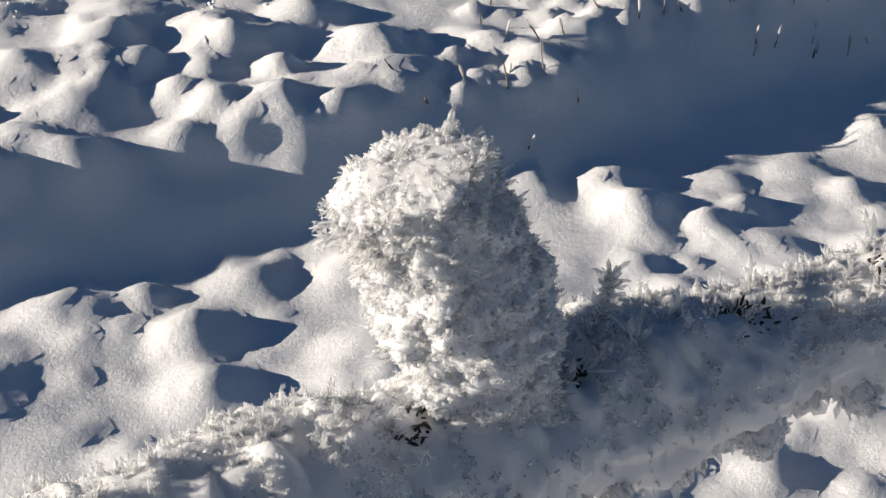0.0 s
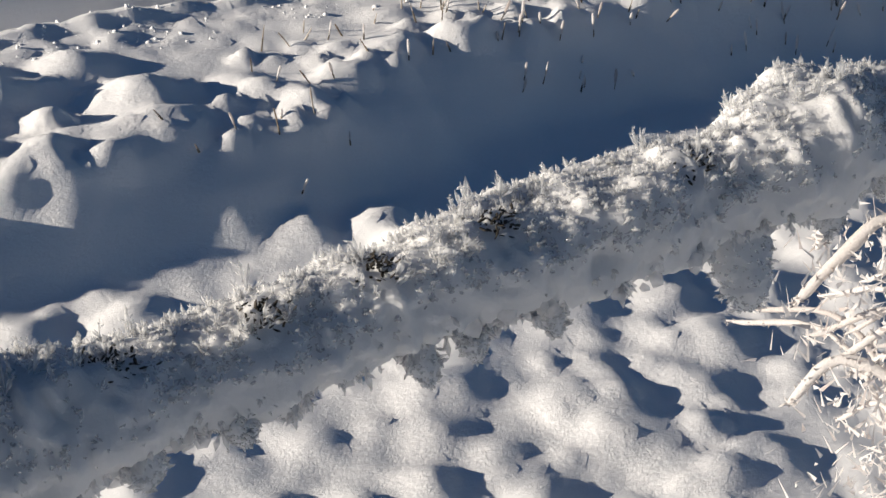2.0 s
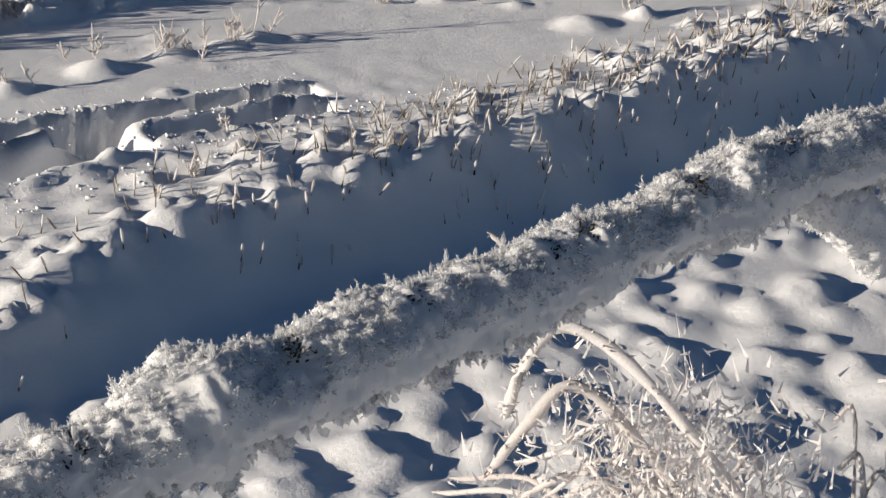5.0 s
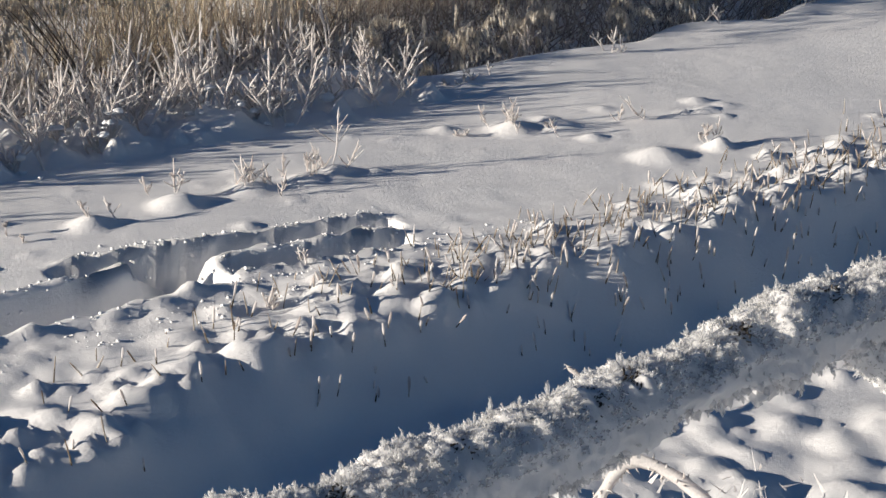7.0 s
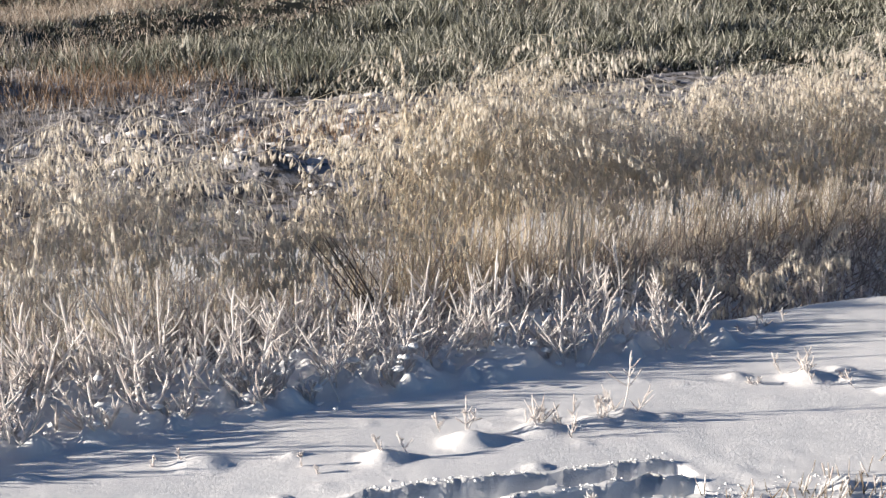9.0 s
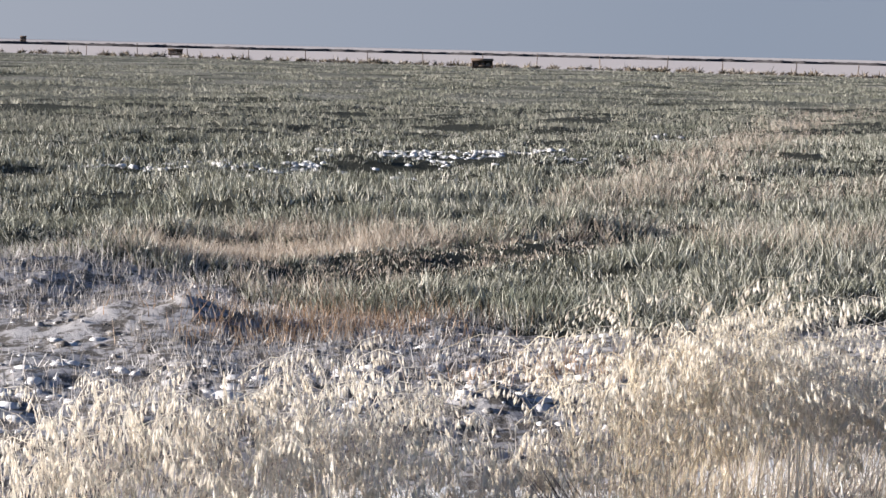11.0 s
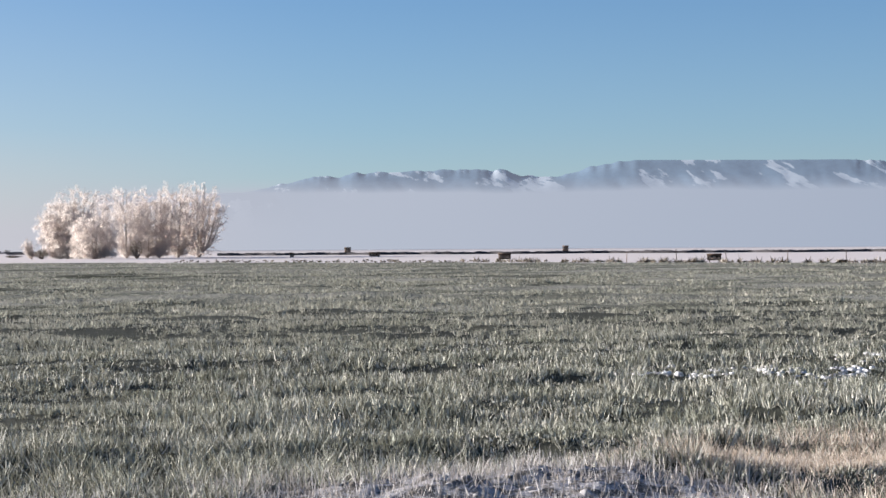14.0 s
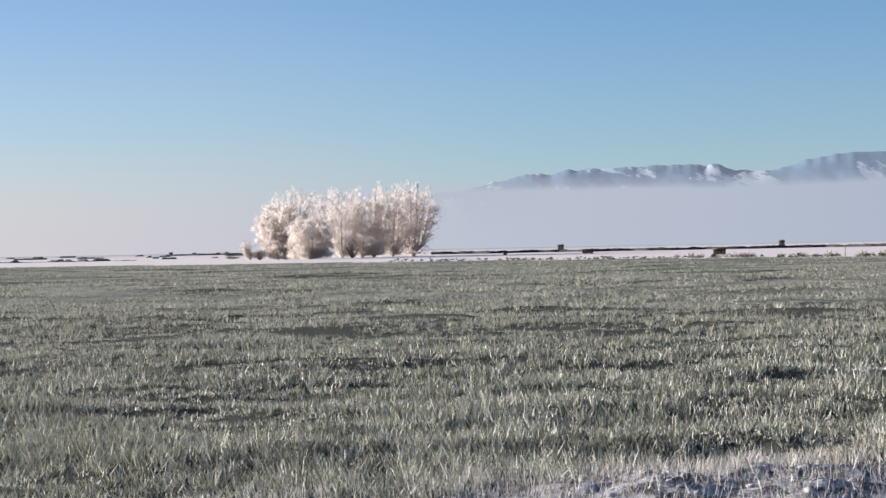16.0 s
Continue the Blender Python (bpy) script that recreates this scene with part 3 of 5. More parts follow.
# ---- field grass ----
def field_grass(name, y0, y1, tufts_n, per, tall, wide, segs, dry=False, seed=1):
    """Grass in tufts over the field, taller and denser in drifting clumps with dark gaps between them."""
    r = np.random.default_rng(seed)
    n = tufts_n * (18 if dry else 7)
    y = y0 * (y1 / y0)**r.uniform(0, 1, n)
    x = r.uniform(-0.34, 0.86, n) * (y + 3)
    ok = field_edge(x, y) > 0.3 * grid_noise(x * 3, y * 3, 6)
    far = smooth(24, 60, y)
    clump = (1 - far) * fractal(x * 0.75, y * 1.15, 4, 41) + far * fractal(x * 0.40, y * 0.40, 3, 47)
    strip = np.exp(-((y - 5.2 - 1.27 * x) / 1.1)**2) * smooth(14, 19, y) * smooth(46, 38, y)
    u, off = near_line(x, y, 2.7, 10.75, 6.4, 13.1)
    ridge = smooth(-0.15, 0.15, off) * smooth(2.3, 1.2, off) * smooth(0.08, 0.22, u) * smooth(1.0, 0.6, u)
    shade = smooth(-1.05, -0.7, off) * smooth(0.0, -0.2, off) * smooth(0.0, 0.15, u) * smooth(1.25, 1.05, u)
    tan = np.clip(np.maximum(0.85 * ridge, 0.34 * strip) + 0.2 * smooth(0.45, 0.8, grid_noise(x * 0.4 + 3, y * 0.6, 52)) * smooth(22, 15, y) * smooth(2, 4, x), 0, 0.95)
    tan = np.maximum(tan, 0.3 * shade)
    ok &= (r.uniform(0, 1, n) < tan) if dry else (r.uniform(0, 1, n) > tan * 0.8)
    ok &= (thawed(x, y) < 0.1) | (r.uniform(0, 1, n) < 0.65)
    ok &= clump > -0.80 + 0.12 * r.normal(0, 1, n)
    fine = (1 - far) * fractal(x * 2.2, y * 2.8, 3, 43) + far * fractal(x * 0.30, y * 1.1, 3, 49)
    ok &= fine > -0.42 + 0.20 * far + 0.10 * r.normal(0, 1, n)
    ok &= r.uniform(0, 1, n) > 0.25 * shade
    x, y, clump, shade = x[ok][:tufts_n], y[ok][:tufts_n], clump[ok][:tufts_n], shade[ok][:tufts_n]
    far = smooth(24, 60, y)
    size = ((1 - far) * (0.42 + 0.70 * smooth(-0.34, 0.22, clump)) + far * (0.20 + 1.1 * smooth(-0.25, 0.25, clump))) * r.uniform(0.7, 1.2, len(x)) * (1 - 0.45 * shade)
    k = np.repeat(np.arange(len(x)), per)
    n = len(k)
    far = smooth(24, 70, y[k])
    d = flat_random(n)
    off = r.uniform(0, 0.05, n) * (1 + 4 * far)
    foot = on_ground(x[k] + d[:, 0] * off, y[k] + d[:, 1] * off) - np.array([0, 0, 0.006])
    length = tall * size[k] * r.uniform(0.5, 1.2, n)
    spread_out = 0.46 + 0.5 * far
    up = unit(d * (r.uniform(0.0, 1.0, n) * spread_out)[:, None] + r.normal(0, 0.10, (n, 3)) + np.array([0, 0, 1.0]))
    lean = d * r.uniform(0.0, 0.4, n)[:, None] - np.array([0, 0, 0.2])
    width = wide * r.uniform(0.6, 1.3, n) * (1 + 1.8 * far)
    if segs == 0:
        return mesh_of(name, *slivers(foot, up, length, width * 1.5, lean), PALE if y0 > 20 else WHEAT, soft=False)
    return mesh_of(name, *ribbons(foot, up, length, width, lean, segs), DRY if dry else WHEAT)


grass = tagged(new("field_grass"), "frosted green winter cereal grass covering the field", "grass", kind="stuff")
part("grass_blade", field_grass("front_blades", 8.0, 15, 17000, 7, 0.165, 0.0115, 1, False, 1), grass, kind="stuff")
part("grass_blade", field_grass("near_blades", 13.5, 30, 36000, 8, 0.135, 0.0112, 0, False, 5), grass, kind="stuff")
part("grass_blade", field_grass("middle_blades", 27, 80, 42000, 6, 0.125, 0.0140, 0, False, 2), grass, kind="stuff")
part("grass_blade", field_grass("far_blades", 70, 240, 36000, 4, 0.13, 0.018, 0, False, 3), grass, kind="stuff")
part("dry_blade", field_grass("dry_blades", 9.5, 46, 9000, 6, 0.24, 0.007, 1, True, 4), grass, "dry tan frosted grass", kind="stuff")


def snow_crumbs(n, seed):
    """Loose crumbs of broken crust along the edges of the ruts."""
    r = np.random.default_rng(seed)
    edges = np.array([(0.5, 3.15, 2.1, 3.07), (0.5, 3.345, 2.0, 3.27), (1.8, 3.29, 2.55, 3.16), (2.0, 3.10, 2.9, 3.02), (1.0, 3.02, 2.2, 2.96), (1.85, 3.40, 2.6, 3.275)])
    e, u = edges[r.integers(0, len(edges), n)], r.uniform(0, 1, n)
    x, y = e[:, 0] + (e[:, 2] - e[:, 0]) * u + r.normal(0, 0.02, n), e[:, 1] + (e[:, 3] - e[:, 1]) * u + r.normal(0, 0.028, n)
    keep = grid_noise(x * 7, y * 9, 2) > -0.45
    x, y = x[keep], y[keep]
    size = 0.0012 + 0.0042 * r.uniform(0, 1, len(x))**3
    return lumps(on_ground(x, y) + np.array([0, 0, 0.0006]), size, 0.8, 0.14)


tagged(part("snow_crumbs", mesh_of("snow_crumbs", *snow_crumbs(1300, 3), CLOD)), "loose crumbs of broken snow crust beside footprints", "snow", kind="stuff")


def frozen_clods(n, seed):
    """Snow-dusted clods on the rough ground before the field."""
    r = np.random.default_rng(seed)
    x, y = r.uniform(-3, 8, n), 6.4 + 6.0 * r.uniform(0, 1, n)
    keep = (fractal(x * 1.2, y * 1.2, 2, 5) + 0.3 * r.normal(0, 1, n) > 0.0) & (field_edge(x, y) < 0.3)
    x, y = x[keep], y[keep]
    size = 0.007 + 0.04 * r.uniform(0, 1, len(x))**3.5
    return lumps(on_ground(x, y) + np.array([0, 0, 0.002]), size, 0.6, 0.16)


def thaw_lumps(n, seed):
    """Lumps of snow between the grass on the bare patches of the field."""
    r = np.random.default_rng(seed)
    b = np.array(THAW)[r.integers(0, len(THAW), n)]
    x, y = b[:, 0] + r.normal(0, 0.7, n) * b[:, 2], b[:, 1] + r.normal(0, 0.7, n) * b[:, 3]
    keep = (thawed(x, y) > r.uniform(-0.3, 0.6, n)) & (fractal(x * 3, y * 3, 2, 77) > -0.05)
    x, y = x[keep], y[keep]
    size = 0.012 + 0.042 * r.uniform(0, 1, len(x))**2
    return lumps(on_ground(x, y) + np.array([0, 0, 0.012]), size, 0.5, 0.25)


def strip_lumps(n, seed):
    """Broken lumps of snow on the rough ground beyond the tall grass."""
    r = np.random.default_rng(seed)
    x, y = r.uniform(-0.5, 5.0, n), r.uniform(6.6, 10.2, n)
    keep = (fractal(x * 1.4, y * 1.8, 3, 25) + 0.5 * smooth(9, 7.6, y) + 0.2 * r.normal(0, 1, n) > 0.25) & (field_edge(x, y) < 0)
    x, y = x[keep], y[keep]
    size = 0.010 + 0.05 * r.uniform(0, 1, len(x))**4
    return lumps(on_ground(x, y) - np.array([0, 0, 0.002]), size, 0.45, 0.2)


tagged(part("broken_snow", mesh_of("broken_snow", *strip_lumps(1700, 16), SNOW_BITS)), "broken lumps of white snow among frozen clods", "snow", kind="stuff")
tagged(part("snow_lumps", mesh_of("snow_lumps", *thaw_lumps(5000, 6), SNOW_BITS)), "lumpy snow lying in bare patches of the field", "snow", kind="stuff")
tagged(part("frozen_clods", mesh_of("frozen_clods", *frozen_clods(7000, 4), PATCHY)), "snow-dusted frozen clods of earth", "soil", kind="stuff")

# ---- distance: mountains, fog, scrub line, boxes, fence, trees ----
def box(cx, cy, cz, sx, sy, sz, turn=0.0):
    """A box as (verts, quads) with its foot at cz."""
    s = np.array([(-1, -1, 0), (1, -1, 0), (1, 1, 0), (-1, 1, 0), (-1, -1, 1), (1, -1, 1), (1, 1, 1), (-1, 1, 1)], float) * (sx / 2, sy / 2, sz)
    c, q = math.cos(turn), math.sin(turn)
    v = np.stack([s[:, 0] * c - s[:, 1] * q + cx, s[:, 0] * q + s[:, 1] * c + cy, s[:, 2] + cz], -1)
    f = np.array([(3, 2, 1, 0), (4, 5, 6, 7), (0, 1, 5, 4), (1, 2, 6, 5), (2, 3, 7, 6), (3, 0, 4, 7)])
    return v, f


def mountain_range():
    az = np.radians(np.linspace(-4, 62, 1100))
    t = np.linspace(0, 1, 24)
    A, T = np.meshgrid(az, t)
    deg = np.degrees(A)
    crest = np.interp(deg, (-4, 0.4, 1.0, 2.7, 3.3, 3.7, 5.2, 6.7, 7.5, 8.0, 8.4, 8.8, 9.4, 10.5, 11.3, 12.3, 18.7, 19.7, 21.4, 27.9, 29.4, 31.2, 32.8, 62),
                      (1.3, 1.62, 1.81, 2.20, 2.15, 2.30, 2.34, 2.32, 2.43, 2.34, 2.36, 2.21, 2.15, 2.26, 2.47, 2.62, 2.55, 2.42, 2.50, 2.50, 2.37, 2.26, 2.33, 2.3))
    flat = smooth(11.5, 12.7, deg) * smooth(18.9, 18.5, deg)
    ragged_crest = (0.085 - 0.08 * flat) * fractal(deg * 2.2, deg * 0, 5, 3) * T**9
    top = 4300 * np.tan(np.radians(crest + ragged_crest))
    z = (175 * (1 - T**3) + top * T**3) * T**0.75
    fold = fractal(deg * 1.6 + T * 3.0, T * 3.0, 3, 17) * T * (1 - T)
    R = 3500 + 800 * T - 70 * fold
    v = np.stack([R * np.sin(A), R * np.cos(A), z - 10 * (1 - T)], -1)
    back = np.stack([(R[-1] + 500) * np.sin(az), (R[-1] + 500) * np.cos(az), z[-1] * 0.0 - 10], -1)[None]
    v = np.concatenate([v, back])
    m, n = v.shape[:2]
    i = (np.arange(m - 1)[:, None] * n + np.arange(n - 1)[None]).ravel()
    return v.reshape(-1, 3), np.stack([i, i + 1, i + n + 1, i + n], -1)


tagged(part("mountain_range", mesh_of("mountain_range", *mountain_range(), ROCK)), "distant mountain ridge coloured haze blue-grey, with snow patches and a flat mesa", "mountain", kind="structure")

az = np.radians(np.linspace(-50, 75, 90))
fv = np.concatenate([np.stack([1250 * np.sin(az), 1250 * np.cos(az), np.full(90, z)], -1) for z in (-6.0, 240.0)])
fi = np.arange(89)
tagged(part("backdrop", mesh_of("glowing_fog_bank", fv, np.stack([fi, fi + 1, fi + 91, fi + 90], -1), FOG)), "pale lavender fog bank low across the far valley, a glowing haze sheet", "fog", kind="structure")


def scrub_line(name, a0, a1, dist, tall, seed, gaps=0.0):
    """A long low irregular hedge far off, broken where gaps is above 0."""
    r = np.random.default_rng(seed)
    a = np.radians(np.linspace(a0, a1, 700))
    d = dist + 12 * fractal(np.degrees(a) * 0.7, a * 0, 3, seed)
    h = tall * (0.9 + 0.16 * fractal(np.degrees(a) * 6, a * 0, 3, seed + 1)) * r.uniform(0.93, 1.05, 700)
    h = h - gaps * tall * smooth(0.0, 0.25, fractal(np.degrees(a) * 2.3, a * 0 + 4, 3, seed + 2) + 0.15)
    rows = [np.stack([(d + o) * np.sin(a), (d + o) * np.cos(a), q * h - 0.3], -1) for o, q in ((-2, 0), (-1.2, 0.8), (0, 1), (1.2, 0.8), (2, 0))]
    v = np.stack(rows)
    i = (np.arange(4)[:, None] * 700 + np.arange(699)[None]).ravel()
    return mesh_of(name, v.reshape(-1, 3), np.stack([i, i + 1, i + 701, i + 700], -1), HEDGE)


tagged(part("scrub_line", scrub_line("scrub_line", -0.4, 48, 392, 0.92, 5)), "thin dark line of bare scrub across the snow", "scrub", kind="stuff")
for a1, dist, tall, seed, gaps in ((-9.3, 372, 0.80, 9, 0.35), (-5.6, 410, 0.72, 13, 0.9), (-5.4, 560, 0.85, 15, 1.2), (-1, 760, 1.0, 16, 1.2)):
    tagged(part("scrub_line", scrub_line("scrub_line_west", -40, a1, dist, tall, seed, gaps)), "thin broken line of dark bare scrub across the snow", "scrub", kind="stuff")


def field_shelter(az_deg, dist, w, h, label):
    """A small open-fronted timber shelter on skids."""
    a = radians(az_deg)
    x, y = dist * math.sin(a), dist * math.cos(a)
    thing = tagged(new("field_shelter"), label, "shelter", "field shelters")
    thing.location = (x, y, float(height(np.array([x]), np.array([y]))[0]))
    thing.rotation_euler = (0, 0, -a)
    part("back_panel", mesh_of("back_panel", *box(0, 0.3, 0.12, w * 0.96, 0.08, h * 0.72), TIMBER, soft=False), thing)
    for s in (-1, 1):
        part("side_panel", mesh_of("side_panel", *box(s * (w / 2 - 0.04), 0, 0.12, 0.06, 0.7, h * 0.74), WOOD, soft=False), thing)
        part("skid", mesh_of("skid", *box(s * w * 0.32, 0, 0, 0.12, 0.9, 0.12), WOOD, soft=False), thing)
    part("roof", mesh_of("roof", *box(0, -0.05, h * 0.80, w * 1.06, 0.95, h * 0.20), WOOD, soft=False), thing, "dark flat roof")
    part("shelf", mesh_of("shelf", *box(0, -0.02, h * 0.32, w * 0.9, 0.5, 0.07), TIMBER, soft=False), thing)
    for k in (-0.28, 0.02, 0.3):
        part("tray", mesh_of("tray", *box(k * w, -0.1, h * 0.40, w * 0.2, 0.3, h * 0.26), TIMBER, soft=False), thing)


field_shelter(3.55, 470, 1.6, 1.6, "dark wooden field shelter far off on the snow")
field_shelter(10.18, 480, 1.5, 1.7, "dark wooden field shelter far off on the snow")
field_shelter(1.86, 293, 0.6, 0.75, "small dark wooden box at the snow field's edge")
field_shelter(4.37, 290, 1.7, 0.8, "low dark wooden shelter at the snow field's edge")
field_shelter(8.33, 205, 1.35, 0.85, "brown wooden field shelter beside the green field")
field_shelter(14.66, 174, 1.3, 0.75, "brown wooden field shelter beside the green field")
field_shelter(23.92, 134, 1.5, 0.82, "larger brown wooden shelter with a dark flat roof")


def fence_post(x, y, r):
    thing = tagged(new("fence_post"), "thin dark leaning fence post along the field edge", "post", "fence along the field")
    thing.location = (x, y, float(height(np.array([x]), np.array([y]))[0]) - 0.1)
    top = np.array([r.normal(0, 0.06), r.normal(0, 0.06), r.uniform(1.05, 1.3)])
    path = np.array([[(0, 0, 0), top * 0.5, top, top * 1.002]])
    part("stake", mesh_of("stake", *tubes(path, np.array([[0.04, 0.036, 0.034, 0.002]]), 5), WOOD), thing)


_r = np.random.default_rng(12)
for k in range(26):
    px = 36 + k * 3.6 + _r.uniform(-0.4, 0.4)
    fence_post(px, 3 + float(edge_line(px)) + _r.uniform(-0.4, 0.4), _r)


def edge_scrub(seed):
    """Frosted tumble weeds and brush caught along the fence."""
    r = np.random.default_rng(seed)
    n = 560
    x = r.uniform(-6, 110, n)
    y = edge_line(x) + 1.5 + r.normal(0, 0.5, n) + 34 * r.uniform(0, 1, n)**2 * smooth(40, 12, x)
    feet, ways, lens = [], [], []
    for k in range(n):
        size = r.uniform(0.18, 0.62) * (0.42 if x[k] < 24 else 1.0)
        m = 26
        d = unit(np.stack([r.normal(0, 1, m), r.normal(0, 1, m), np.abs(r.normal(0, 0.8, m))], -1))
        feet.append(np.tile((x[k], y[k], 0.02), (m, 1)) + d * size * 0.15)
        ways.append(d)
        lens.append(size * r.uniform(0.5, 1.0, m))
    feet, ways, lens = np.concatenate(feet), np.concatenate(ways), np.concatenate(lens)
    return ribbons(feet, ways, lens, np.full(len(lens), 0.09), ball_random(len(lens)) * 0.2, 2)


tagged(part("edge_brush", mesh_of("edge_brush", *edge_scrub(3), STUBBLE)), "low frosted brush caught along the fence line", "brush", kind="stuff")


def frosted_tree(x, y, tall, wide, seed, weep=0.25, lean=0.0, twigs=52, trunk=1.0):
    """A bare cottonwood: a few stems that fork from the foot, limbs that sweep up and out, and a dense crown of thin frosted twigs."""
    r = np.random.default_rng(seed)
    thing = tagged(new("frosted_tree"), "tall bare cottonwood tree white with hoar frost", "tree", "trees in the far field")
    thing.location = (x, y, 0)
    n, s = 34, 8
    t = np.linspace(0, 1, s)[None, :, None]
    a, rr = np.arange(n) * 2.4 + r.uniform(0, 0.8, n), wide * 0.50 * np.sqrt((np.arange(n) + 0.2) / n)
    top = tall * (0.97 - 0.30 * (rr / (wide * 0.50))**2) * r.uniform(0.90, 1.0, n)
    tips = np.stack([np.cos(a) * rr + lean * tall, np.sin(a) * rr, top], -1)
    ease = np.concatenate([t**0.62, t**0.62, t**1.12], -1)
    stems = np.array([[0, 0, -0.3]]) + ease * tips[:, None] + np.cumsum(r.normal(0, 0.09, (n, s, 3)), 1) * t
    stems[:, :2] = stems[:, :2] * 0.5 + stems[:1, :2] * 0.5
    thick = trunk * np.linspace(0.17, 0.03, s)[None] * r.uniform(0.6, 1.0, (n, 1))
    part("trunk", mesh_of("trunk", *tubes(stems[:3], thick[:3], 6), TREE_BARK), thing, "dark bark")
    part("limb", mesh_of("bough", *tubes(stems[3:], thick[3:] * 0.45, 4), TREE_FROST), thing, "frosted boughs", kind="stuff")
    m = 11
    k = np.repeat(np.arange(n), m)
    u = 0.02 + 0.98 * r.uniform(0, 1, n * m)
    i = np.minimum((u * (s - 1)).astype(int), s - 2)
    f = (u * (s - 1) - i)[:, None]
    p = stems[k, i] * (1 - f) + stems[k, i + 1] * f
    q = len(p)
    flat = p * np.array([1, 1, 0]) - np.array([lean * tall * 0.5, 0, 0])
    out = unit(unit(flat + r.normal(0, 0.5, (q, 3)) * np.array([1, 1, 0])) * 0.75 + r.normal(0, 0.30, (q, 3)) + np.array([0, 0, 0.85 - 0.9 * weep]) - np.array([0, 0, 0.55]) * (1 - u[:, None])**2)
    reach = wide * 0.40 * (1.0 - 0.60 * u) * r.uniform(0.5, 1.15, q)
    w = np.linspace(0, 1, 6)[None, :, None]
    limbs = p[:, None] + reach[:, None, None] * (out[:, None] * w + np.array([0, 0, 0.25 - 1.3 * weep]) * w**2) + np.cumsum(r.normal(0, 0.04, (q, 6, 3)), 1)
    limbs[..., 2] = np.where(limbs[..., 2] < 0.5, 0.5 + 0.4 * (0.5 - limbs[..., 2]), limbs[..., 2])
    dome = tall * (1.0 - 0.36 * np.clip(np.hypot(limbs[..., 0] - lean * tall, limbs[..., 1]) / (wide * 0.58), 0, 1.3)**2)
    limbs[..., 2] = np.where(limbs[..., 2] > dome, dome + 0.2 * (limbs[..., 2] - dome), limbs[..., 2])
    part("limb", mesh_of("limb", *tubes(limbs, np.linspace(0.045, 0.018, 6)[None] * np.ones((q, 1)), 3), TREE_FROST), thing, kind="stuff")
    e = q * twigs
    k, i, f = r.integers(0, q, e), r.integers(0, 5, e), r.uniform(0, 1, (e, 1))
    base = limbs[k, i] * (1 - f) + limbs[k, i + 1] * f + r.normal(0, 0.17, (e, 3))
    way = unit(out[k] * 0.30 + ball_random(e) + np.array([0, 0, 0.30 - 1.3 * weep]))
    droop = np.tile((0, 0, -0.5 * weep), (e, 1)) + ball_random(e) * 0.3
    twig = slivers(base, way, r.uniform(0.18, 0.48, e) * min(1, tall / 8), r.uniform(0.05, 0.095, e), droop)
    part("crown", mesh_of("crown", *twig, TREE_FROST), thing, "frost-covered twigs")


# a close row of cottonwoods, the lower ones weeping, with one lean sapling beside them
for dx, tall, wide, seed, weep, lean, trunk in ((-26.4, 8.4, 7.0, 3, 0.55, -0.04, 0.8), (-23.4, 12.4, 9.6, 14, 0.20, 0.0, 1.0), (-25.2, 10.4, 8.4, 4, 0.3, -0.03, 0.9), (-21.2, 8.2, 8.0, 15, 0.75, 0.0, 0.8),
                                                (-16.2, 12.0, 9.4, 6, 0.2, -0.04, 1.0), (-13.0, 10.8, 8.4, 17, 0.35, 0.0, 0.9), (-11.2, 12.0, 8.6, 7, 0.25, 0.0, 1.0), (-8.2, 12.8, 8.2, 28, 0.15, 0.0, 1.1), (-5.0, 12.9, 8.4, 8, 0.2, 0.05, 2.0), (-30.6, 3.6, 1.6, 9, 0.1, -0.3, 0.5)):
    away = 1 + 0.0045 * (dx + 25) * (1 if tall > 9 else 0) - (0.05 if seed == 15 else 0)
    frosted_tree(dx * away, 300 * away, tall * away, wide * 0.93 * away, seed, weep, lean, 70 if tall > 5 else 4, trunk)


def far_shed(x, y, w, d, h, roof_mat):
    thing = tagged(new("farm_shed"), "small farm shed far across the snow", "shed", "far farmstead")
    thing.location = (x, y, 0)
    part("wall", mesh_of("wall", *box(0, 0, 0, w, d, h), WOOD, soft=False), thing)
    v = np.array([(-w / 2 - 0.3, -d / 2 - 0.3, h), (w / 2 + 0.3, -d / 2 - 0.3, h), (w / 2 + 0.3, d / 2 + 0.3, h), (-w / 2 - 0.3, d / 2 + 0.3, h),
                  (-w / 2 - 0.3, 0, h + d * 0.3), (w / 2 + 0.3, 0, h + d * 0.3)])
    f = np.array([(0, 1, 5, 4), (2, 3, 4, 5), (3, 0, 4, 4), (1, 2, 5, 5), (3, 2, 1, 0)])
    me = bpy.data.meshes.new("roof")
    me.from_pydata(v.tolist(), [], [tuple(dict.fromkeys(q.tolist())) for q in f])
    me.materials.append(roof_mat)
    part("roof", me, thing, "snow-covered roof")


far_shed(-69.8, 455, 1.3, 1.3, 0.35, SNOW)
far_shed(-122, 840, 1.4, 1.2, 1.0, WOOD)
far_shed(-106, 799, 1.3, 1.2, 0.7, WOOD)
far_shed(-92, 766, 1.2, 1.2, 0.6, WOOD)


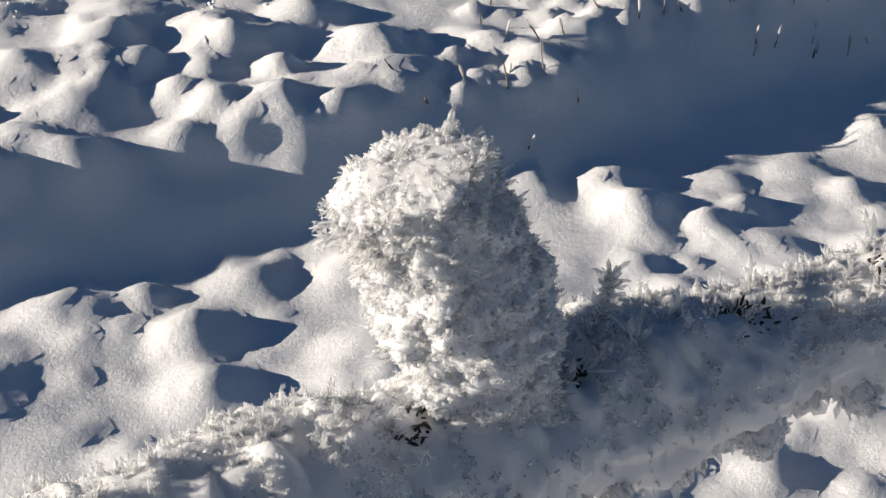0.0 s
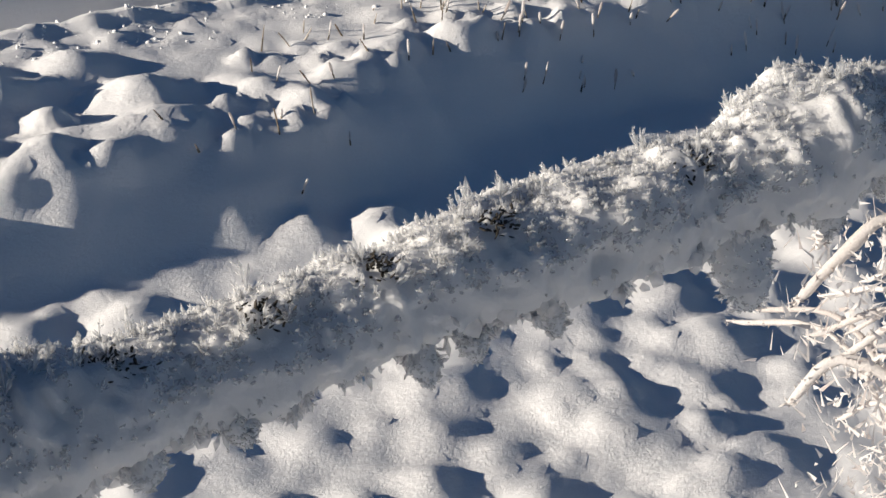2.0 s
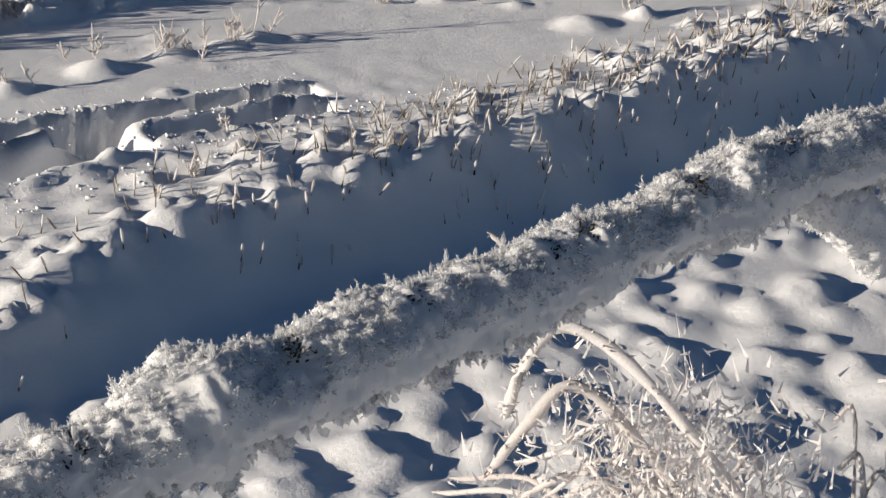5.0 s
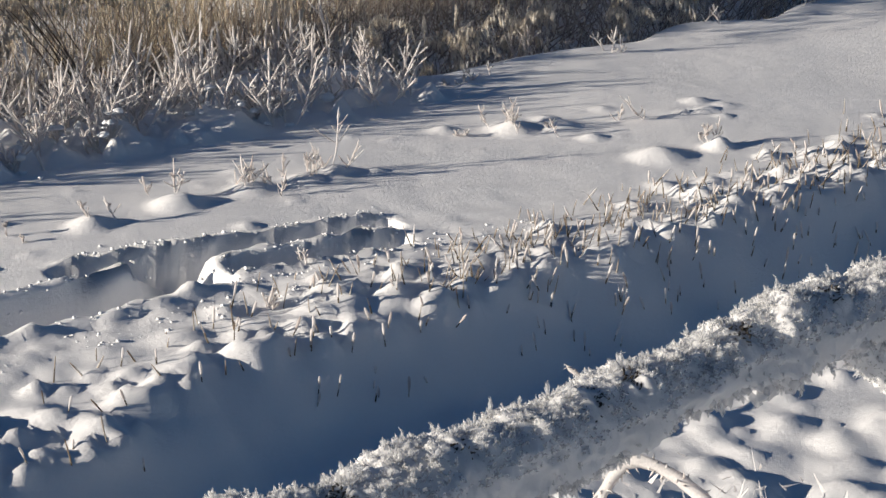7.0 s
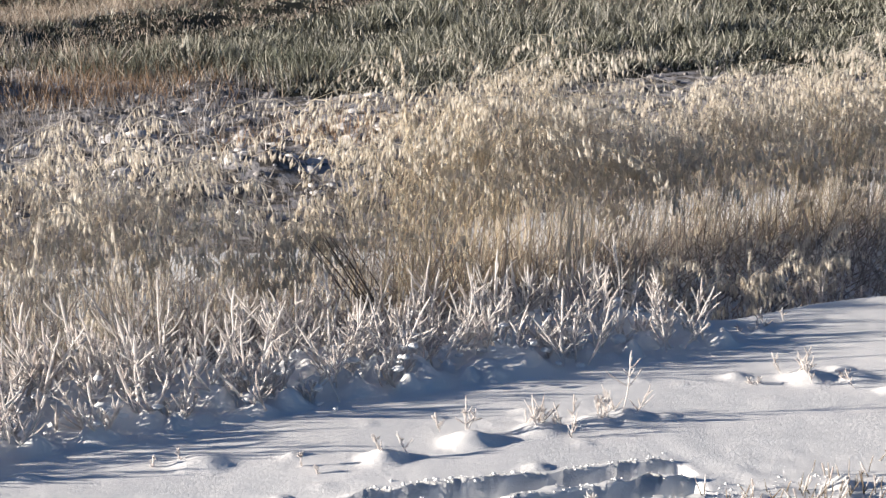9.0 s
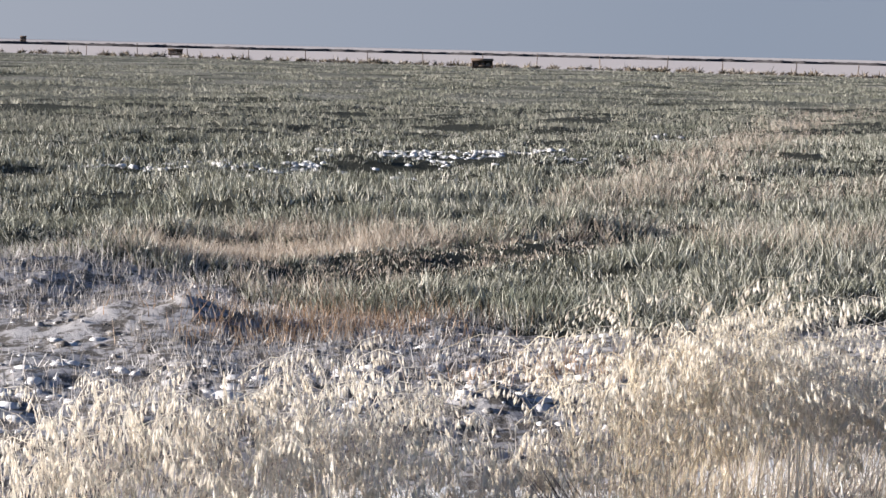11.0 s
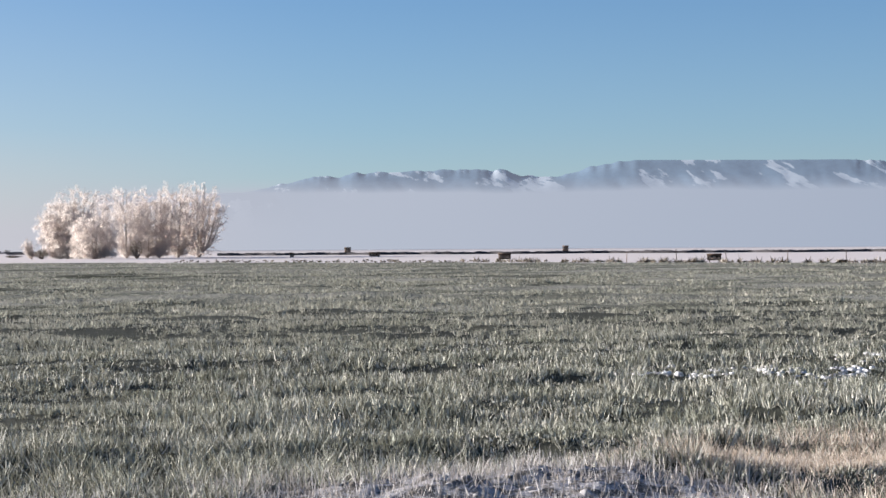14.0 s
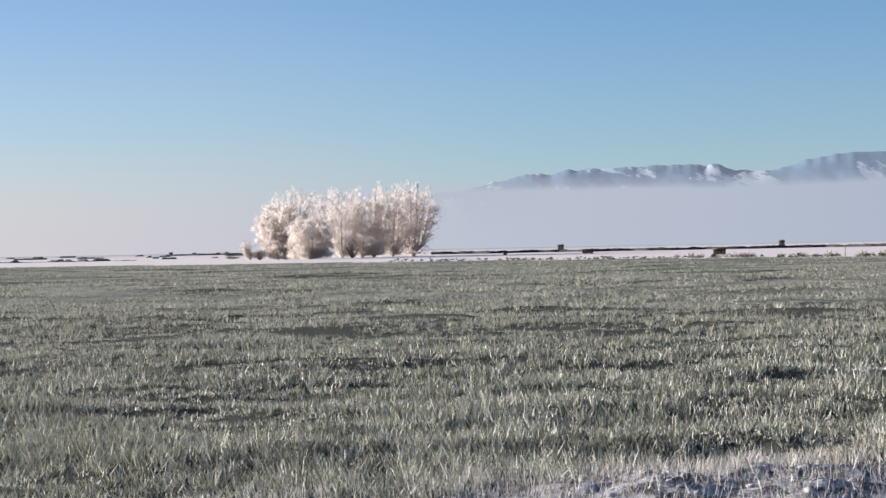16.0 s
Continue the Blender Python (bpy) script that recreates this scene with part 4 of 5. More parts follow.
def far_bush(x, y, wide, tall, foot, seed):
    """A dark bare bush of many fine twigs fanning from its foot."""
    r = np.random.default_rng(seed)
    thing = tagged(new("bare_bush"), "dark leafless bush on the snow near the trees", "bush", "bushes in the far field")
    thing.location = (x, y, foot)
    n = 900
    at = ball_random(n) * r.uniform(0, 1, (n, 1))**0.4 * np.array([wide * 0.5, wide * 0.4, tall * 0.42]) + np.array([0, 0, tall * 0.45])
    at[:, 2] = np.maximum(at[:, 2], 0)
    way = unit(at + ball_random(n) * wide * 0.4)
    part("twigs", mesh_of("twigs", *slivers(at, way, r.uniform(0.15, 0.4, n) * min(1, tall), r.uniform(0.04, 0.08, n), ball_random(n) * 0.3), STUBBLE), thing, kind="stuff")
    stems = np.array([[(0, 0, -0.1), p * 0.5, p, p * 1.02] for p in at[:40]])
    part("stem", mesh_of("stem", *tubes(stems, np.tile((0.04, 0.03, 0.02, 0.01), (40, 1)), 4), WOOD), thing, kind="stuff")


far_bush(-91.3, 790, 3.6, 1.5, 0, 61)
far_bush(-40.0, 356, 3.2, 0.55, 0, 62)
far_bush(-29.2, 298, 2.2, 1.7, 0, 63)
far_bush(-14.3, 292, 2.4, 3.3, 0, 64)

# ---- weeds, tall grass and stubble ----
def frosted_weed(x, y, tall, stems, seed, label="small branching weed coated in white frost standing in snow", thick=1.0):
    r = np.random.default_rng(seed)
    thing = tagged(new("frosted_weed"), label, "weed", "weeds along the snow strip")
    thing.location = (x, y, float(height(np.array([x]), np.array([y]))[0]) - 0.012)
    every, twigs, twig_rad = [], [], []
    n = 8
    grow = thick * np.array([0.0020, 0.0023, 0.0026, 0.0028, 0.0029, 0.0029, 0.0028, 0.0016])
    for _ in range(stems):
        d = unit(np.array([r.normal(0, 0.42), r.normal(0, 0.42), 1.0]))
        length = tall * r.uniform(0.5, 1.0)
        p = [np.array([r.normal(0, 0.026), r.normal(0, 0.026), 0.0])]
        for _k in range(n - 1):
            d = unit(d + r.normal(0, 0.07, 3) + np.array([0, 0, 0.05]))
            p.append(p[-1] + d * length / (n - 1))
        part("stem", mesh_of("stem", *tubes(np.array([p]), (grow * r.uniform(0.7, 1.3, n))[None], 5), WEED), thing)
        every.append(np.array([p]))
        turn = r.uniform(0, 6.28)
        for _k in range(int(r.integers(5, 9))):
            i = int(r.integers(1, 6))
            turn += 2.4
            q = [np.array(p[i])]
            e = unit(d * 0.55 + np.array([math.cos(turn), math.sin(turn), 0.1]) * r.uniform(0.5, 0.9))
            m = length * (0.56 - 0.06 * i) * r.uniform(0.5, 1.25)
            for _j in range(n - 1):
                e = unit(e + r.normal(0, 0.10, 3) + np.array([0, 0, 0.07]))
                q.append(q[-1] + e * m / (n - 1))
            twigs.append(q)
            twig_rad.append(grow * 0.85 * r.uniform(0.65, 1.25, n))
    every.append(np.array(twigs))
    part("branchlet", mesh_of("branchlet", *tubes(np.array(twigs), np.array(twig_rad), 3), WEED), thing, kind="stuff")
    paths = np.concatenate(every)
    k = len(paths) * 8
    a, b, u = r.integers(0, len(paths), k), r.integers(1, n - 1, k), r.uniform(0, 1, k)[:, None]
    foot = paths[a, b] * (1 - u) + paths[a, b + 1] * u
    part("frost_needle", mesh_of("frost_needle", *needles(foot, unit(ball_random(k) + np.array([0, 0, 0.35])), thick * r.uniform(0.0045, 0.0090, k), np.full(k, thick * 0.0015)), WEED), thing, kind="stuff")
    return thing


WEED_SPOTS = []
_r = np.random.default_rng(5)
for k in range(104):
    wx = 0.4 + 2.98 * (k + _r.uniform(0, 1)) / 104
    wy = _r.uniform(4.02, 4.50) - 0.10 * max(0.0, 1.6 - wx)
    WEED_SPOTS.append((wx, wy))
    lift = 1.0 + 0.45 * float(grid_noise(np.array(wx * 3.1), np.array(0.5), 6))
    frosted_weed(wx, wy, lift * (_r.uniform(0.13, 0.27) + 0.26 * max(0, wy - 4.15)), int(_r.integers(4, 7)), 100 + k)
for k, (wx, wy, ht, st) in enumerate(((3.34, 3.66, 0.10, 6), (3.22, 3.68, 0.06, 2), (2.70, 3.61, 0.17, 3), (2.63, 3.60, 0.10, 4), (2.50, 3.61, 0.08, 3), (2.42, 3.62, 0.11, 4), (2.26, 3.61, 0.10, 3), (2.00, 3.60, 0.07, 2),
                                      (3.68, 3.21, 0.07, 4), (3.44, 3.58, 0.06, 2), (4.17, 4.10, 0.12, 3), (3.62, 4.10, 0.07, 3), (3.50, 4.08, 0.06, 2), (4.75, 4.25, 0.10, 4), (5.3, 4.25, 0.10, 4), (3.61, 3.49, 0.10, 1), (3.71, 3.46, 0.13, 1), (1.80, 3.62, 0.05, 2),
                                      (4.05, 4.40, 0.22, 4), (4.3, 4.42, 0.14, 4), (4.95, 4.42, 0.12, 4), (2.30, 3.10, 0.07, 2), (2.05, 2.95, 0.08, 3), (1.55, 3.75, 0.05, 2))):
    frosted_weed(wx, wy, ht, st, 300 + k, thick=0.75, label="frosted twig clump poking from a small snow mound")


def tussock(x, y, tall, wide, stalks, seed, frost=1.0, gold=False):
    """A clump of tall dry grass: arching stalks with rows of drooping spikelets, and leaves."""
    r = np.random.default_rng(seed)
    thing = tagged(new("grass_tussock"), "tall straw-coloured grass tussock with frosted drooping heads", "grass", "tall grass beyond the snow strip")
    thing.location = (x, y, float(height(np.array([x]), np.array([y]))[0]) - 0.01)
    n, s = stalks, 12
    t = np.linspace(0, 1, s)[None, :, None]
    foot = np.stack([r.normal(0, wide * 0.42, n), r.normal(0, wide * 0.3, n), np.zeros(n)], -1)
    length = tall * np.clip(r.normal(0.94, 0.20, n), 0.4, 1.25)
    aside = np.stack([r.normal(0.04, 0.20, n), r.normal(-0.03, 0.20, n), np.zeros(n)], -1)
    aside += unit(aside) * 0.10
    reach = np.linalg.norm(aside, axis=1)[:, None, None]
    nod = r.uniform(0.10, 0.26, n)[:, None, None]
    path = foot[:, None] + length[:, None, None] * (np.array([0, 0, 1.0]) * (1.06 * t - 0.4 * reach * t**4 - nod * t**8) + aside[:, None] * (0.25 * t + 0.6 * t**3) + unit(aside)[:, None] * nod * 0.8 * t**7)
    rad = np.linspace(0.0016, 0.0011, s)[None] * r.uniform(0.8, 1.3, n)[:, None]
    part("stem", mesh_of("stem", *tubes(path, rad, 3), GOLD if gold else STRAW), thing, kind="stuff")

    def along(count, lo, hi, wander):
        m = n * count
        a = np.repeat(np.arange(n), count)
        u = np.clip(np.tile(np.linspace(lo, hi, count), n) + r.normal(0, wander, m), 0.05, 0.999)
        i = np.minimum((u * (s - 1)).astype(int), s - 2)
        f = (u * (s - 1) - i)[:, None]
        return m, a, path[a, i] * (1 - f) + path[a, i + 1] * f
    # combs of drooping spikelets along the nodding tips
    m, a, at = along(15, 0.66, 0.998, 0.006)
    way = unit(unit(aside)[a] * r.uniform(0.0, 0.35, m)[:, None] + r.normal(0, 0.14, (m, 3)) + np.array([0, 0, -1.0]))
    size = r.uniform(0.026, 0.050, m) * r.uniform(0.75, 1.15, n)[a]
    part("panicle", mesh_of("panicle", *needles(at, way, size, size * 0.13 * frost * r.uniform(0.75, 1.2, m), 0.6), SPIKELET), thing, "white frosted drooping panicles", kind="stuff")
    # a haze of fine rimed hairs and side stems below them
    m, a, at = along(36, 0.34, 0.95, 0.03)
    at = at + r.normal(0, 0.020, (m, 3))
    way = unit(ball_random(m) * 0.8 + np.array([0, 0, 0.35]))
    part("bristle", mesh_of("bristle", *slivers(at, way, r.uniform(0.014, 0.040, m), r.uniform(0.0016, 0.0034, m), ball_random(m) * 0.4), GOLD if gold else HAZE_STEM, soft=False), thing, "fine frosted bristles", kind="stuff")
    k = n
    foot = np.stack([r.normal(0, wide * 0.5, k), r.normal(0, wide * 0.34, k), np.zeros(k)], -1)
    up = unit(np.stack([r.normal(0, 0.36, k), r.normal(0, 0.36, k), np.ones(k)], -1))
    part("leaf", mesh_of("leaf", *ribbons(foot, up, tall * (0.12 + 0.75 * r.uniform(0, 1, k)**1.6), np.full(k, 0.0040), ball_random(k) * 0.4, 3), DRY), thing, "dry tan leaves", kind="stuff")


for k, (tx, ty, th, tw, tn) in enumerate(((0.85, 5.15, 0.60, 0.36, 36), (1.25, 5.2, 0.66, 0.34, 85), (1.62, 5.1, 0.65, 0.36, 95), (2.0, 5.2, 0.70, 0.32, 90), (2.42, 5.15, 0.42, 0.26, 50), (2.66, 5.3, 0.46, 0.22, 34),
                                          (2.95, 5.15, 0.82, 0.26, 95), (3.28, 5.25, 0.86, 0.34, 125), (3.62, 5.35, 0.76, 0.34, 95), (3.98, 5.40, 0.60, 0.36, 95), (4.40, 5.45, 0.70, 0.36, 120), (4.85, 5.45, 0.72, 0.40, 125), (5.30, 5.55, 0.74, 0.42, 120),
                                          (5.85, 5.6, 0.78, 0.46, 120), (6.45, 5.6, 0.76, 0.48, 110), (7.1, 5.7, 0.74, 0.5, 90), (7.9, 5.8, 0.72, 0.5, 80))):
    tussock(tx, ty, th, tw, tn, 701 + k, 1.28, k in (6, 7, 11))
for k, (tx, ty, th, tn) in enumerate(((3.80, 4.46, 0.30, 16), (4.15, 4.5, 0.32, 22), (3.55, 4.55, 0.27, 9), (5.0, 4.55, 0.38, 30), (5.5, 4.6, 0.40, 26), (4.6, 4.5, 0.34, 20), (2.35, 4.52, 0.22, 5), (1.7, 4.6, 0.28, 6))):
    tussock(tx, ty, th, 0.12, tn, 800 + k, 1.3)


def stiff_stems(x, y, count, tall, lean, thick, mat, seed, label):
    """A sheaf of straight thick stems standing in the tall grass."""
    r = np.random.default_rng(seed)
    thing = tagged(new("stem_sheaf"), label, "stems")
    thing.location = (x, y, float(height(np.array([x]), np.array([y]))[0]) - 0.01)
    for _ in range(count):
        foot = np.array([r.normal(0, 0.035), r.normal(0, 0.03), 0.0])
        way = unit(np.array([lean + r.normal(0, 0.10), r.normal(0, 0.08), 1.0]))
        t = np.linspace(0, 1, 5)[:, None]
        path = foot + way * t * tall * r.uniform(0.75, 1.05) + np.array([lean, 0, 0]) * 0.12 * t**2
        part("stem", mesh_of("stem", *tubes(path[None], thick * np.array([[1.0, 1.0, 0.95, 0.9, 0.4]]), 5), mat), thing)


stiff_stems(3.46, 4.95, 8, 0.46, 0.02, 0.0034, STRAW, 41, "sheaf of straight pale straw stems in tall grass")
stiff_stems(2.76, 4.95, 11, 0.46, -0.45, 0.0021, BROWN, 42, "fan of dark dead stems leaning out of frosted grass")


def thatch(n, seed):
    """Matted dead grass on the ground under the tall tussocks."""
    r = np.random.default_rng(seed)
    x, y = r.uniform(0.1, 8.0, n), 4.62 + 0.06 * r.normal(0, 1, n) + r.uniform(0, 1, n) * 1.3
    y = y - 0.12 * smooth(3.2, 3.7, x)
    up = unit(np.stack([r.normal(0.1, 0.7, n), r.normal(-0.1, 0.7, n), np.ones(n)], -1))
    return ribbons(on_ground(x, y), up, r.uniform(0.06, 0.24, n), np.full(n, 0.006), ball_random(n) * 0.5, 2)


tagged(part("thatch", mesh_of("thatch", *thatch(11000, 19), RIME)), "matted frosted dead grass under the tall tussocks", "grass", kind="stuff")


def weed_snow(seed):
    """Lumps of snow caught low in the weeds."""
    r = np.random.default_rng(seed)
    spot = np.array(WEED_SPOTS)
    k = r.integers(0, len(spot), 420)
    x, y = spot[k, 0] + r.normal(0, 0.028, 420), spot[k, 1] + r.normal(-0.01, 0.03, 420)
    n = len(x)
    return blobs(on_ground(x, y) + np.stack([0 * x, 0 * x, 0.085 * r.uniform(0, 1, n)**1.7 - 0.008], -1), 0.006 + 0.012 * r.uniform(0, 1, n)**1.6, 0.6, seed)


tagged(part("caught_snow", mesh_of("caught_snow", *weed_snow(9), CLOD)), "soft lumps of snow caught low in frosted weeds", "snow", kind="stuff")


def stubble(n, seed):
    """Short frosted stalks along the lip of the bank and on its shaded slope."""
    r = np.random.default_rng(seed)
    x = r.uniform(1.2, 5.6, n)
    slope = r.uniform(0, 1, n) < 0.16
    y = lip_line(x) + 0.03 + np.where(slope, r.uniform(-0.20, 0.0, n), r.normal(0.08, 0.09, n))
    keep = r.uniform(0, 1, n) < smooth(1.6, 3.0, x) * 0.95 + 0.10
    x, y, slope = x[keep], y[keep], slope[keep]
    n = len(x)
    foot = on_ground(x, y) - np.array([0, 0, 0.008])
    tilt = np.where(slope, 0.14, 0.32)
    d = unit(np.stack([r.normal(0.02, 1, n) * tilt, r.normal(0, 1, n) * tilt, np.ones(n)], -1))
    t = np.linspace(0, 1, 6)[None, :, None]
    length = r.uniform(0.025, 0.062, n)
    bend = ball_random(n) * 0.12
    path = foot[:, None] + length[:, None, None] * (d[:, None] * t + bend[:, None] * t**2)
    low = tubes(path[:, :4], np.linspace(0.0019, 0.0017, 4)[None] * r.uniform(0.7, 1.2, (n, 1)), 4)
    capped = slope | (r.uniform(0, 1, n) < 0.35)
    high = tubes(path[~capped][:, 3:], np.array([[0.0016, 0.0015, 0.0008]]) * r.uniform(0.7, 1.2, ((~capped).sum(), 1)), 4)
    caps = tubes(path[capped][:, 2:], np.array([[0.0018, 0.0026, 0.0029, 0.0016]]) * r.uniform(0.7, 1.25, (capped.sum(), 1)), 5)
    return low, high, caps


low, high, caps = stubble(1500, 33)
lip_grass = tagged(new("stubble_grass"), "short frosted grass stubble along the snow bank", "grass", kind="stuff")
part("stalk_foot", mesh_of("stalk_foot", *low, STUBBLE), lip_grass, "dark bare stalk feet", kind="stuff")
part("dry_tip", mesh_of("dry_tip", *high, DRY), lip_grass, "dry tan stalks", kind="stuff")
part("frosted_tip", mesh_of("frosted_tip", *caps, WEED), lip_grass, "white frosted tips", kind="stuff")


def far_stubble(n, seed):
    """Thin dry stubble on the frozen ground between the tall grass and the field."""
    r = np.random.default_rng(seed)
    x, y = r.uniform(-2.5, 7, n), r.uniform(6.2, 12.8, n)
    keep = (grid_noise(x * 1.1, y * 1.4, 3) + 0.25 * r.normal(0, 1, n) > 0.0 - 0.6 * smooth(8, 10.5, y)) & (field_edge(x, y) < 0.8)
    x, y = x[keep], y[keep]
    n = len(x)
    up = unit(np.stack([r.normal(0, 0.3, n), r.normal(0, 0.3, n), np.ones(n)], -1))
    return ribbons(on_ground(x, y), up, r.uniform(0.03, 0.085, n) * (1 + 0.5 * smooth(10, 11.5, y)), np.full(n, 0.007), ball_random(n) * 0.3, 1)


tagged(part("dry_stubble", mesh_of("dry_stubble", *far_stubble(48000, 8), RIME)), "sparse dry frosted stubble on patchy snow", "grass", kind="stuff")


def tan_stubble(n, seed):
    r = np.random.default_rng(seed)
    b = np.array([(2.95, 8.95, 0.28, 0.2), (3.55, 9.0, 0.35, 0.2), (3.95, 7.55, 0.4, 0.15), (3.2, 9.3, 0.4, 0.25), (4.0, 9.3, 0.5, 0.3)])[r.integers(0, 5, n)]
    x, y = b[:, 0] + r.normal(0, 1, n) * b[:, 2], b[:, 1] + r.normal(0, 1, n) * b[:, 3]
    up = unit(np.stack([r.normal(0, 0.3, n), r.normal(0, 0.3, n), np.ones(n)], -1))
    return ribbons(on_ground(x, y), up, r.uniform(0.05, 0.14, n), np.full(n, 0.006), ball_random(n) * 0.25, 1)


tagged(part("tan_stubble", mesh_of("tan_stubble", *tan_stubble(1500, 15), TAN)), "short orange-tan stubble poking through thin snow", "grass", kind="stuff")


def frosted_stalk(thing, points, thick, seed, name="stalk"):
    """One thick frosted stalk through a few points, with needles standing on it."""
    r = np.random.default_rng(seed)
    pts = np.array(points, float)
    t = np.linspace(0, len(pts) - 1, 22)
    i = np.minimum(t.astype(int), len(pts) - 2)
    u = (t - i)[:, None]
    ext = np.concatenate([[2 * pts[0] - pts[1]], pts, [2 * pts[-1] - pts[-2]]])
    a, b, c, d = ext[i], ext[i + 1], ext[i + 2], ext[i + 3]
    path = 0.5 * (2 * b + (c - a) * u + (2 * a - 5 * b + 4 * c - d) * u**2 + (3 * b - a - 3 * c + d) * u**3)
    rad = thick * r.uniform(0.8, 1.2, 22)
    rad[-1] = thick * 0.25
    body = part(name, mesh_of(name, *tubes(path[None], rad[None], 7), WEED), thing)
    k = 230
    j, u = r.integers(0, 21, k), r.uniform(0, 1, k)[:, None]
    at = path[j] * (1 - u) + path[j + 1] * u
    part("frost_needle", mesh_of("frost_needle", *needles(at, ball_random(k), thick * r.uniform(1.3, 2.6, k), np.full(k, thick * 0.32)), WEED), body, kind="stuff")


# frosted bush with arched stalks beside the ditch
bush = tagged(new("frosted_bush"), "frosted dry bush with arched bent stalks by the ditch", "bush")
bz = float(height(np.array([1.45]), np.array([0.92]))[0])
frosted_stalk(bush, [(1.59, 0.70, bz), (1.47, 0.84, 0.25), (1.36, 1.03, 0.52), (1.31, 1.14, 0.592), (1.27, 1.165, 0.55), (1.25, 1.17, 0.49)], 0.0068, 1)
frosted_stalk(bush, [(1.57, 0.74, bz), (1.44, 0.90, 0.25), (1.35, 1.06, 0.47), (1.30, 1.12, 0.535), (1.26, 1.14, 0.50), (1.23, 1.17, 0.43)], 0.0065, 2)
frosted_stalk(bush, [(1.50, 0.78, bz), (1.40, 0.92, 0.20), (1.30, 1.02, 0.36), (1.24, 1.10, 0.40), (1.20, 1.13, 0.34)], 0.006, 3)
_r = np.random.default_rng(17)
for k in range(40):
    fx, fy = 1.42 + _r.normal(0, 0.06), 0.94 + _r.normal(0, 0.06)
    ax, ay = _r.normal(-0.01, 0.06), _r.normal(0.07, 0.09)
    top = _r.uniform(0.42, 0.60)
    frosted_stalk(bush, [(fx, fy, bz), (fx + ax * 0.4, fy + ay * 0.4, bz + top * 0.5), (fx + ax, fy + ay, bz + top), (fx + ax * 1.6, fy + ay * 1.6, bz + top * 0.9)], _r.uniform(0.0022, 0.0042), 30 + k)
_n = 9000
_t = _r.uniform(0.05, 1, _n)
_at = np.stack([1.42 - 0.05 * _t + _r.normal(0, 0.075, _n), 0.95 + 0.10 * _t + _r.normal(0, 0.075, _n), bz + 0.62 * _t], -1)
part("frosted_leaf", mesh_of("frosted_leaf", *ribbons(_at, unit(_r.normal(0, 0.55, (_n, 3)) + np.array([0, 0, 0.8])), _r.uniform(0.008, 0.024, _n), _r.uniform(0.003, 0.006, _n), ball_random(_n) * 0.5, 1), WEED), bush, "tangle of fine frosted leaves", kind="stuff")

stick = tagged(new("frosted_stick"), "thick white frosted stick leaning out of the shaded ditch", "stick")
frosted_stalk(stick, [(2.46, 2.24, BED - 0.02), (2.44, 2.33, -0.08), (2.40, 2.40, -0.03)], 0.0055, 77)

# ---- the frosted branch before the lens ----
branch = tagged(new("frosted_branch"), "dark twig thickly coated in white hoar frost crystals", "branch")


AXIS_X = np.linspace(-0.25, 1.0, 501)
AXIS_Z = np.interp(AXIS_X, (-0.25, -0.014, 0.066, 0.11, 0.125, 0.137, 0.15, 0.165, 0.185, 0.198, 0.212, 0.23, 0.25, 0.28, 0.313, 0.335, 0.366, 0.41, 0.458, 0.55, 1.0),
                   (1.222, 1.2335, 1.2367, 1.2400, 1.2412, 1.2458, 1.2470, 1.2470, 1.2495, 1.2480, 1.2530, 1.2553, 1.2545, 1.2560, 1.2552, 1.2550, 1.2575, 1.2625, 1.2625, 1.257, 1.200))
AXIS_Z = np.convolve(np.pad(AXIS_Z, 6, "edge"), np.hanning(15)[1:-1] / np.hanning(15).sum(), "valid")


def axis(x):
    """The branch's middle line by its run along x."""
    x = np.asarray(x, float)
    return np.stack([x, 0.236 + 0.003 * np.sin(x * 21), np.interp(x, AXIS_X, AXIS_Z)], -1)


def coat(core, radius, name, parent, sides=28, seed=1, rough=1.0, bumpy=0.12):
    """A lumpy, granular skin of packed frost round a core (s, 3)."""
    s = len(core)
    t = unit(np.gradient(core, axis=0))
    ref = np.array([0, -1.0, 0]) if abs(t[s // 2, 1]) < 0.8 else np.array([1.0, 0, 0])
    b = unit(np.cross(t, np.cross(ref, t)))
    c = np.cross(t, b)
    w = np.linspace(0, 2 * np.pi, sides, endpoint=False)
    run = np.cumsum(np.r_[0, np.linalg.norm(np.diff(core, axis=0), axis=1)])
    U, W = np.meshgrid(run, w, indexing="ij")
    lump = 1 + 0.17 * fractal(U * 90 + seed, np.cos(W) * 1.6 + 5, 4, seed) + 0.15 * fractal(U * 90, np.sin(W) * 1.6 + 9, 4, seed + 7)
    lump = lump + bumpy * (np.abs(fractal(U * 210, np.cos(W) * 2.4 + 3, 3, seed + 21)) + np.abs(fractal(U * 210 + 40, np.sin(W) * 2.4, 3, seed + 25)) - 0.45)
    grit = 0.00045 * rough * fractal(U * 900, np.minimum(W, 2 * np.pi - W) * 10, 3, seed + 13)
    R = radius[:, None] * lump + grit * np.minimum(1, radius[:, None] / 0.004)
    out = np.cos(W)[..., None] * b[:, None] + np.sin(W)[..., None] * c[:, None]
    P = core[:, None] + R[..., None] * out
    i = np.arange(s - 1)[:, None] * sides + np.arange(sides)[None]
    j = np.arange(s - 1)[:, None] * sides + (np.arange(sides)[None] + 1) % sides
    f = np.stack([i, j, j + sides, i + sides], -1).reshape(-1, 4)
    part(name, mesh_of(name, P.reshape(-1, 3), f, FROST), parent, "packed white frost")
    return P, out


